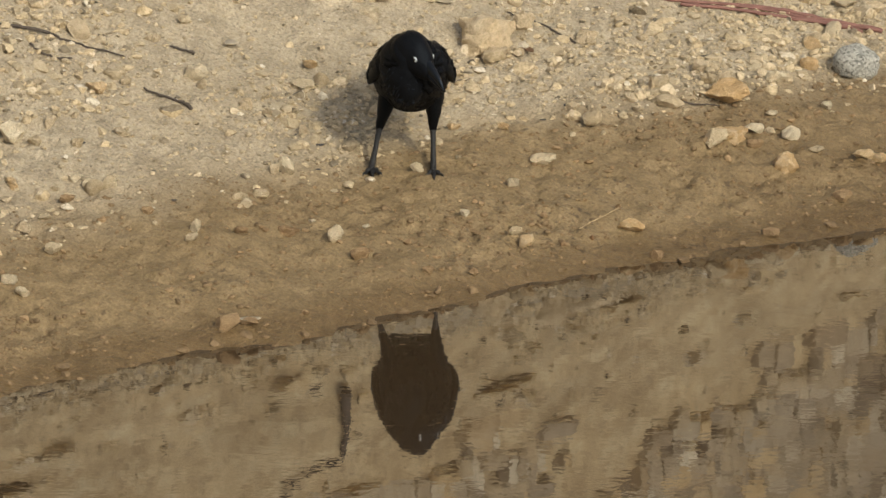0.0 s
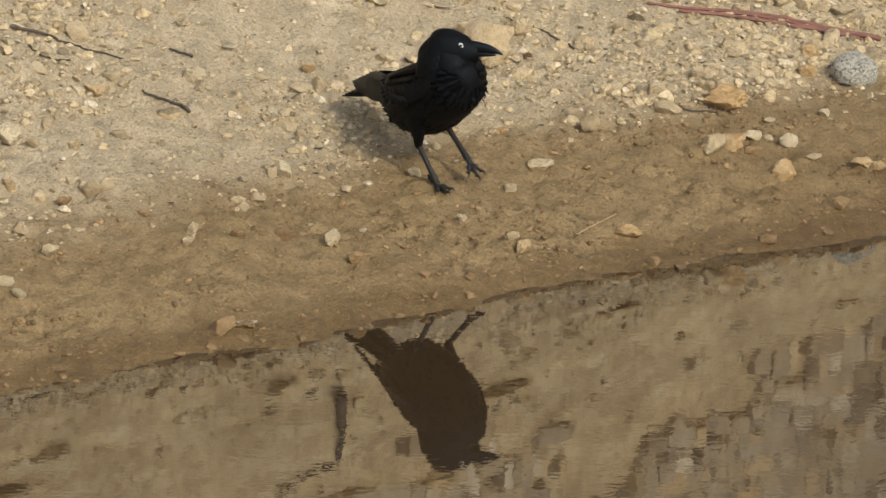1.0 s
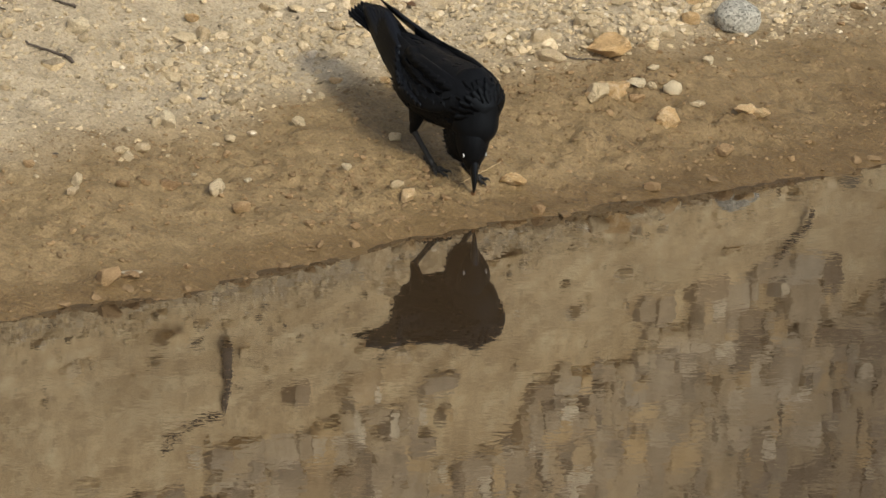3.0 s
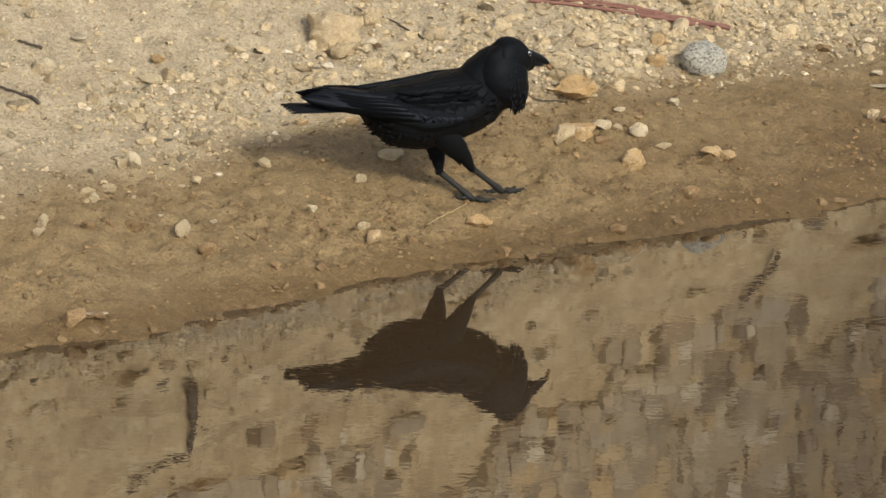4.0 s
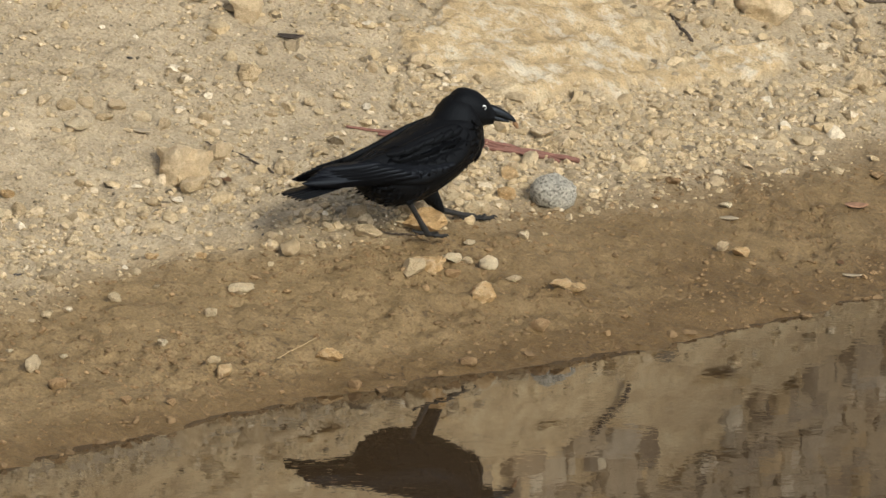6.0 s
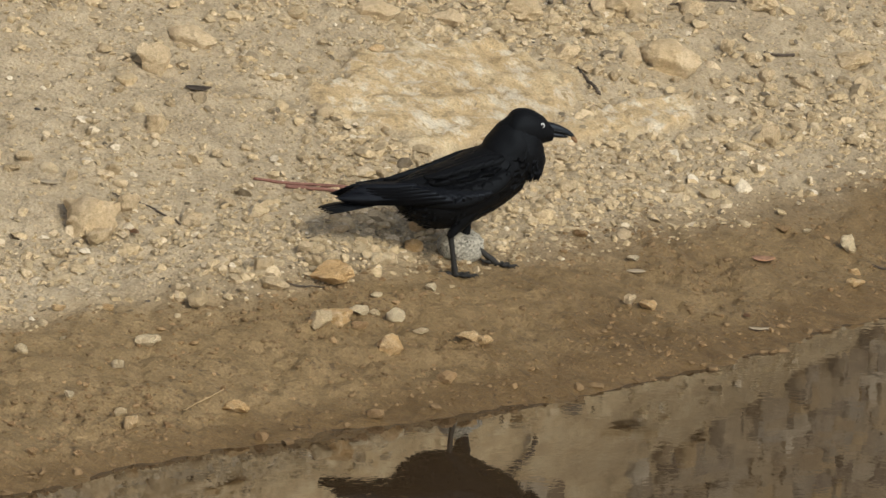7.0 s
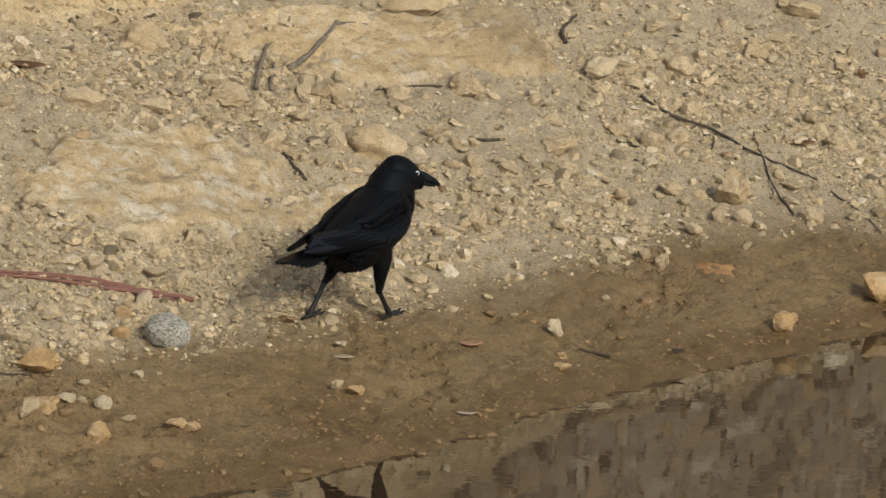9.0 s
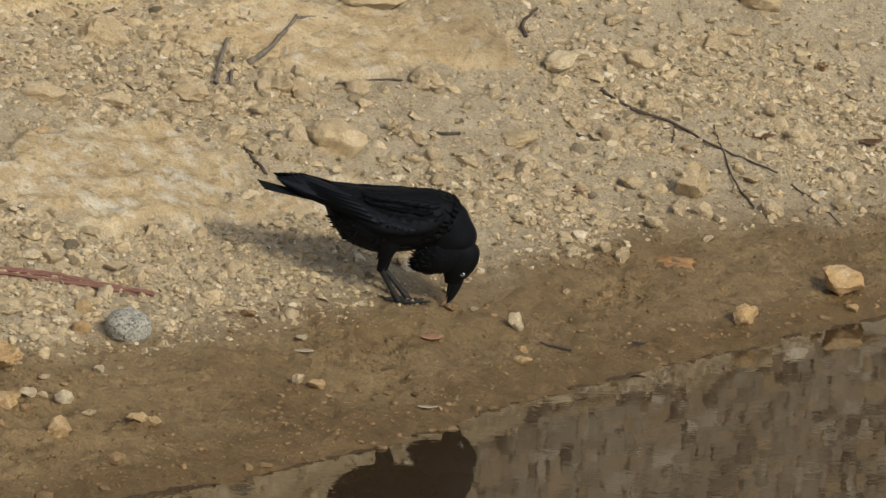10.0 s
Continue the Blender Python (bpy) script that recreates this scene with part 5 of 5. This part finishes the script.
UPPER, LOWER = 0.100, 0.080


def frame_of(origin, down, forward):
    """A pose whose -z runs along down and whose x leans forward."""
    z = -down.normalized()
    x = (forward - z * forward.dot(z)).normalized()
    y = z.cross(x)
    return Matrix.Translation(origin) @ Matrix((x, y, z)).transposed().to_4x4()


def motions():
    rows = {k: [] for k in raven}
    for i in range(101):
        t = i / 10
        bx, by, bz, yaw, pitch = track(BODY_ROWS, t)
        hx, hy, hz, hyaw, hpitch = track(HEAD_ROWS, t)
        root = pose(bx, by, float(height(bx, by)), 0, 0, yaw)
        body = pose(bx, by, bz, 0, 0, yaw) @ pose(0, 0, 0, 0, -pitch, 0)
        head = pose(hx, hy, hz, 0, 0, hyaw) @ pose(0, 0, 0, 0, -hpitch, 0)
        back = root.inverted()
        rows["raven"].append((t, root))
        for k in ("body", "wing_left", "wing_right", "tail"):
            rows[k].append((t, back @ body))
        rows["head"].append((t, back @ head))
        nape = body @ Vector((0.078, 0, 0.032))
        crown = head @ Vector((-0.012, 0, -0.008))
        along = crown - nape
        side = (body.to_3x3() @ Vector((0, 1, 0)))
        x = along.normalized()
        z = x.cross(side).normalized()
        y = z.cross(x)
        bow = max(0.0, 1 - x.dot(body.to_3x3() @ Vector((0.8, 0, 0.6))))      # a bent neck arches outwards
        rows["neck"].append((t, back @ Matrix.Translation(crown - x * min(0.060, 0.018 + 0.38 * along.length) + z * min(0.013, 0.022 * bow)) @ Matrix((x, y, z)).transposed().to_4x4()))
        fwd = root.to_3x3() @ Vector((1, 0, 0))
        for tag, s in (("left", 1), ("right", -1)):
            toe, lift = stand(tag, t)
            hip = body @ Vector((0.016, 0.043 * s, -0.043))
            ankle_end = toe + Vector((0, 0, 0.007))
            reach = ankle_end - hip
            hip -= reach.normalized() * min(0.045, max(0.0, 0.168 - reach.length))      # the knee draws up into the flank
            reach = ankle_end - hip
            dist = reach.length
            if dist > (UPPER + LOWER) * 0.995:
                ankle_end = hip + reach * ((UPPER + LOWER) * 0.995 / dist)
                reach = ankle_end - hip
                dist = reach.length
            ca = (UPPER ** 2 + dist ** 2 - LOWER ** 2) / (2 * UPPER * dist)
            n = reach.normalized()
            rear = (-fwd - n * (-fwd).dot(n)).normalized()
            heel = hip + n * UPPER * ca + rear * UPPER * math.sqrt(max(0, 1 - ca * ca))
            rows["thigh_" + tag].append((t, back @ frame_of(hip, heel - hip, fwd)))
            rows["tarsus_" + tag].append((t, back @ frame_of(heel, ankle_end - heel, fwd)))
            gx, gy = ankle_end.x, ankle_end.y
            tilt = math.degrees(math.atan2(float(height(gx + fwd.x * 0.05, gy + fwd.y * 0.05) - height(gx - fwd.x * 0.05, gy - fwd.y * 0.05)), 0.1))
            rows["foot_" + tag].append((t, back @ pose(*(ankle_end - Vector((0, 0, 0.006))), 0, 0, yaw) @ pose(0, 0, 0, 0, -tilt * (1 - lift) + 48 * lift, 0)))
    for k, ob in raven.items():
        walk(ob, rows[k])
    # the scrap lies on the sand until the bird takes it in its bill
    bits = []
    for i in range(101):
        t = max(i / 10, 2.7)
        hx, hy, hz, hyaw, hpitch = track(HEAD_ROWS, t)
        bits.append((i / 10, pose(hx, hy, hz, 0, 0, hyaw) @ pose(0, 0, 0, 0, -hpitch, 0) @ pose(0.100, 0, -0.014, 0, 40, 0)))
    walk(morsel, bits)


# ---- twigs, stalks and leaves ----
def stick(name, label, pts, r0, r1, mat, lift=0.4, seed=0, jitter=0.0007):
    """A tapered, slightly crooked stick that lies along points of the bank."""
    rr = random.Random(seed)
    path = refine([(x, y) for x, y in pts], 6 * len(pts))
    rings = []
    lie = np.array([float(height(x, y)) for x, y in path])
    line = np.linspace(0, 1, len(lie))
    stiff = np.polyval(np.polyfit(line, lie, 2), line)      # a stick bridges the small dips
    lie = stiff + 0.35 * np.clip(lie - stiff, 0, 0.01)
    spine = [Vector((x + rr.uniform(-jitter, jitter), y + rr.uniform(-jitter, jitter), z)) for (x, y), z in zip(path, lie)]
    for i, c in enumerate(spine):
        k = i / (len(spine) - 1)
        rad = r0 + (r1 - r0) * k
        c = c + Vector((0, 0, rad * lift + 0.003 + rr.uniform(0, 0.001)))
        d = (spine[min(i + 1, len(spine) - 1)] - spine[max(i - 1, 0)]).normalized()
        a = d.cross(Vector((0, 0, 1))).normalized()
        u = a.cross(d).normalized()
        rad *= rr.uniform(0.85, 1.15)
        rings.append((c, a * rad, u * rad))
    return tagged(part(name, loft(rings, 8), mat, None), label, "stick", "sticks on the bank")


def dry_leaf(label, x, y, length, width, turn, tilt, mat, seed=0):
    """A curled dry leaf."""
    rr = random.Random(seed)
    b = bmesh.new()
    rows = []
    curl = rr.uniform(0.2, 0.6)
    for i in range(9):
        k = i / 8
        w = width / 2 * math.sin(math.pi * min(1, k * 0.92 + 0.06)) ** 0.8 + 0.0006
        z = curl * length * (k - 0.5) ** 2
        rows.append([b.verts.new((length * (k - 0.5), w * s, z + 0.5 * abs(s) * w + o)) for s, o in ((-1, 0), (0, 0), (1, 0), (1, 0.0012), (0, 0.0012), (-1, 0.0012))])
    for r0, r1 in zip(rows, rows[1:]):
        for j in range(6):
            b.faces.new((r0[j], r0[(j + 1) % 6], r1[(j + 1) % 6], r1[j]))
    b.faces.new(rows[0][::-1])
    b.faces.new(rows[-1])
    bmesh.ops.recalc_face_normals(b, faces=b.faces)
    ob = part("leaf", b, mat, None)
    ob.matrix_world = pose(x, y, float(height(x, y)) + 0.004, tilt, 0, turn)
    return tagged(ob, label, "leaf", "dry leaves on the bank")


def lay_litter():
    red = "long reddish-brown dry stalk lying on gravel"
    stick("stalk", red, [(0.422, 0.809), (0.515, 0.829), (0.644, 0.869), (0.737, 0.878), (0.807, 0.888), (0.903, 0.902)], 0.0028, 0.0058, RED_STALK, seed=1)
    stick("stalk", red, [(0.486, 0.809), (0.596, 0.838), (0.701, 0.858), (0.829, 0.872)], 0.0032, 0.0048, RED_STALK, seed=2)
    stick("stalk", "short frayed strand of reddish dry stalk", [(0.560, 0.846), (0.660, 0.866), (0.760, 0.874), (0.862, 0.884)], 0.002, 0.0036, RED_STALK, seed=3)
    dark = "thin dark weathered twig on the gravel"
    for i, (pts, r0, r1) in enumerate((
            ([(-0.90, 0.21), (-0.783, 0.242), (-0.729, 0.241), (-0.674, 0.241), (-0.614, 0.226)], 0.006, 0.002),
            ([(-0.790, 0.187), (-0.752, 0.172), (-0.709, 0.172)], 0.004, 0.003),
            ([(-0.570, 0.135), (-0.528, 0.113), (-0.490, 0.103), (-0.479, 0.093)], 0.003, 0.006),
            ([(0.135, 0.703), (0.191, 0.679), (0.235, 0.642), (0.271, 0.617)], 0.002, 0.004),
            ([(2.044, 2.336), (2.095, 2.280), (2.185, 2.265), (2.252, 2.189), (2.322, 2.137), (2.409, 2.071)], 0.007, 0.004),
            ([(2.294, 2.274), (2.296, 2.143), (2.301, 2.011), (2.328, 1.902)], 0.003, 0.004),
            ([(1.401, 2.079), (1.477, 2.129), (1.556, 2.143)], 0.003, 0.004),
            ([(1.157, 1.665), (1.175, 1.616), (1.198, 1.577)], 0.004, 0.007),
            ([(2.522, 1.866), (2.489, 1.972), (2.438, 2.048)], 0.002, 0.003),
            ([(1.720, 1.019), (1.754, 1.005), (1.781, 0.986)], 0.003, 0.005),
            ([(1.597, 1.945), (1.635, 1.947), (1.668, 1.954)], 0.004, 0.006),
            ([(-0.524, 0.299), (-0.480, 0.297)], 0.003, 0.005),
            ([(1.950, 2.092), (2.002, 2.093)], 0.006, 0.003),
            ([(0.475, 0.409), (0.508, 0.406), (0.548, 0.420)], 0.003, 0.002),
            ([(2.201, 2.238), (2.180, 2.150)], 0.003, 0.004))):
        stick("twig", dark, pts, r0 * 0.62, r1 * 0.62, DARK_TWIG, seed=10 + i, jitter=0.0025)
    stick("straw", "pale thin straw on wet sand", [(0.257, -0.127), (0.291, -0.065), (0.335, -0.026)], 0.0009, 0.0009, STRAW, seed=40, jitter=0.0004)
    grey = "grey dead branch stub leaning on rock"
    root = "dark dead branch lying on the rock ledge"
    stick("branch", root, [(-0.214, 1.465), (-0.217, 1.60), (-0.217, 1.692), (-0.229, 1.829)], 0.013, 0.006, DARK_TWIG, 1.8, 60)
    stick("branch", root, [(-0.229, 1.829), (-0.284, 1.836), (-0.329, 1.821), (-0.371, 1.883)], 0.006, 0.004, DARK_TWIG, 2.5, 61)
    stick("branch", root, [(1.154, 2.614), (1.129, 2.874), (1.087, 2.955), (1.072, 3.02)], 0.006, 0.004, DARK_TWIG, 3.0, 62)
    stick("branch", grey, [(1.200, 2.039), (1.246, 2.119), (1.294, 2.225), (1.335, 2.315)], 0.0075, 0.004, GREY_TWIG, 2.0, 50)
    stick("branch", grey, [(1.335, 2.315), (1.40, 2.36), (1.50, 2.38)], 0.0035, 0.002, GREY_TWIG, 1.0, 51)
    stick("branch", grey, [(1.116, 1.915), (1.135, 2.010), (1.162, 2.148)], 0.006, 0.0035, GREY_TWIG, 2.5, 52)
    stick("branch", grey, [(1.150, 1.930), (1.160, 2.000), (1.170, 2.06)], 0.0045, 0.003, GREY_TWIG, 1.5, 53)
    stick("twig", "dark twig clump caught between stones", [(1.890, 2.519), (1.889, 2.560), (1.937, 2.666)], 0.006, 0.003, DARK_TWIG, 1.0, 54)
    for i, (x, y, ln, w, turn, mat, label) in enumerate((
            (0.174, 0.567, 0.060, 0.014, -70, LEAF_BROWN, "narrow brown curled leaf on gravel"),
            (0.800, 0.840, 0.030, 0.018, 20, DARK_TWIG, "crumpled dark leaf by the stalk"),
            (1.482, 0.940, 0.048, 0.024, -5, LEAF_RUST, "rust-red leaf lying on wet sand"),
            (2.403, 2.267, 0.075, 0.026, -10, LEAF_BROWN, "long orange-brown leaf on gravel"),
            (2.210, 2.130, 0.030, 0.020, 60, LEAF_RUST, "rust-brown leaf among stones"),
            (1.430, 0.573, 0.040, 0.009, -10, LEAF_PALE, "bleached narrow leaf at the water's edge"),
            (1.411, 0.621, 0.022, 0.012, -60, LEAF_BROWN, "small brown leaf at the water's edge"),
            (1.200, 0.769, 0.040, 0.014, -12, LEAF_PALE, "pale leaf shard on wet sand"),
            (1.936, 1.063, 0.034, 0.013, -20, DARK_TWIG, "dark wet leaf on wet sand"),
            (-0.409, 0.376, 0.030, 0.026, 30, LEAF_PALE, "small pale curled leaf on gravel"),
            (2.675, 2.331, 0.060, 0.030, 10, LEAF_BROWN, "dark brown crumpled leaf on gravel"),
            (0.604, 1.725, 0.085, 0.030, -20, LEAF_BROWN, "large brown curled leaf on the slope"),
            (1.916, 1.848, 0.055, 0.024, -8, LEAF_BROWN, "flat strip of brown bark"),
            (2.620, 2.658, 0.035, 0.030, 80, LEAF_BROWN, "brown leaf on dry gravel"),
            (0.318, 1.107, 0.055, 0.022, -15, DARK_TWIG, "dark crumpled leaf on gravel"),
            (-0.348, -0.671, 0.040, 0.014, 8, LEAF_PALE, "bleached leaf at the water's edge"),
            (0.010, 0.690, 0.045, 0.016, -20, LEAF_PALE, "pale leaf on gravel"))):
        dry_leaf(label, x, y, ln, w, turn, 10, mat, 60 + i)


lay_litter()


def clay_patch():
    """A low flat smear of orange clay at the edge of the wet sand."""
    b = bmesh.new()
    n = 28
    ring = []
    for k in range(n):
        a = 2 * math.pi * k / n
        rr = 1 + 0.5 * noise.noise(Vector((math.cos(a) * 2.2, math.sin(a) * 2.2, 3)))
        ring.append((math.cos(a) * rr, math.sin(a) * rr))
    cx, cy = 2.09, 1.56
    levels = []
    for f, up in ((1.0, -0.006), (0.80, 0.0005), (0.5, 0.002)):
        levels.append([b.verts.new((cx + 0.052 * f * u - 0.01 * v, cy + 0.05 * f * v, float(height(cx + 0.052 * f * u, cy + 0.05 * f * v)) + up)) for u, v in ring])
    for l0, l1 in zip(levels, levels[1:]):
        for k in range(n):
            b.faces.new((l0[k], l0[(k + 1) % n], l1[(k + 1) % n], l1[k]))
    b.faces.new(levels[-1])
    tagged(part("clay_patch", b, CLAY, None), "flat orange clay lump on wet sand", "clay")


clay_patch()


motions()
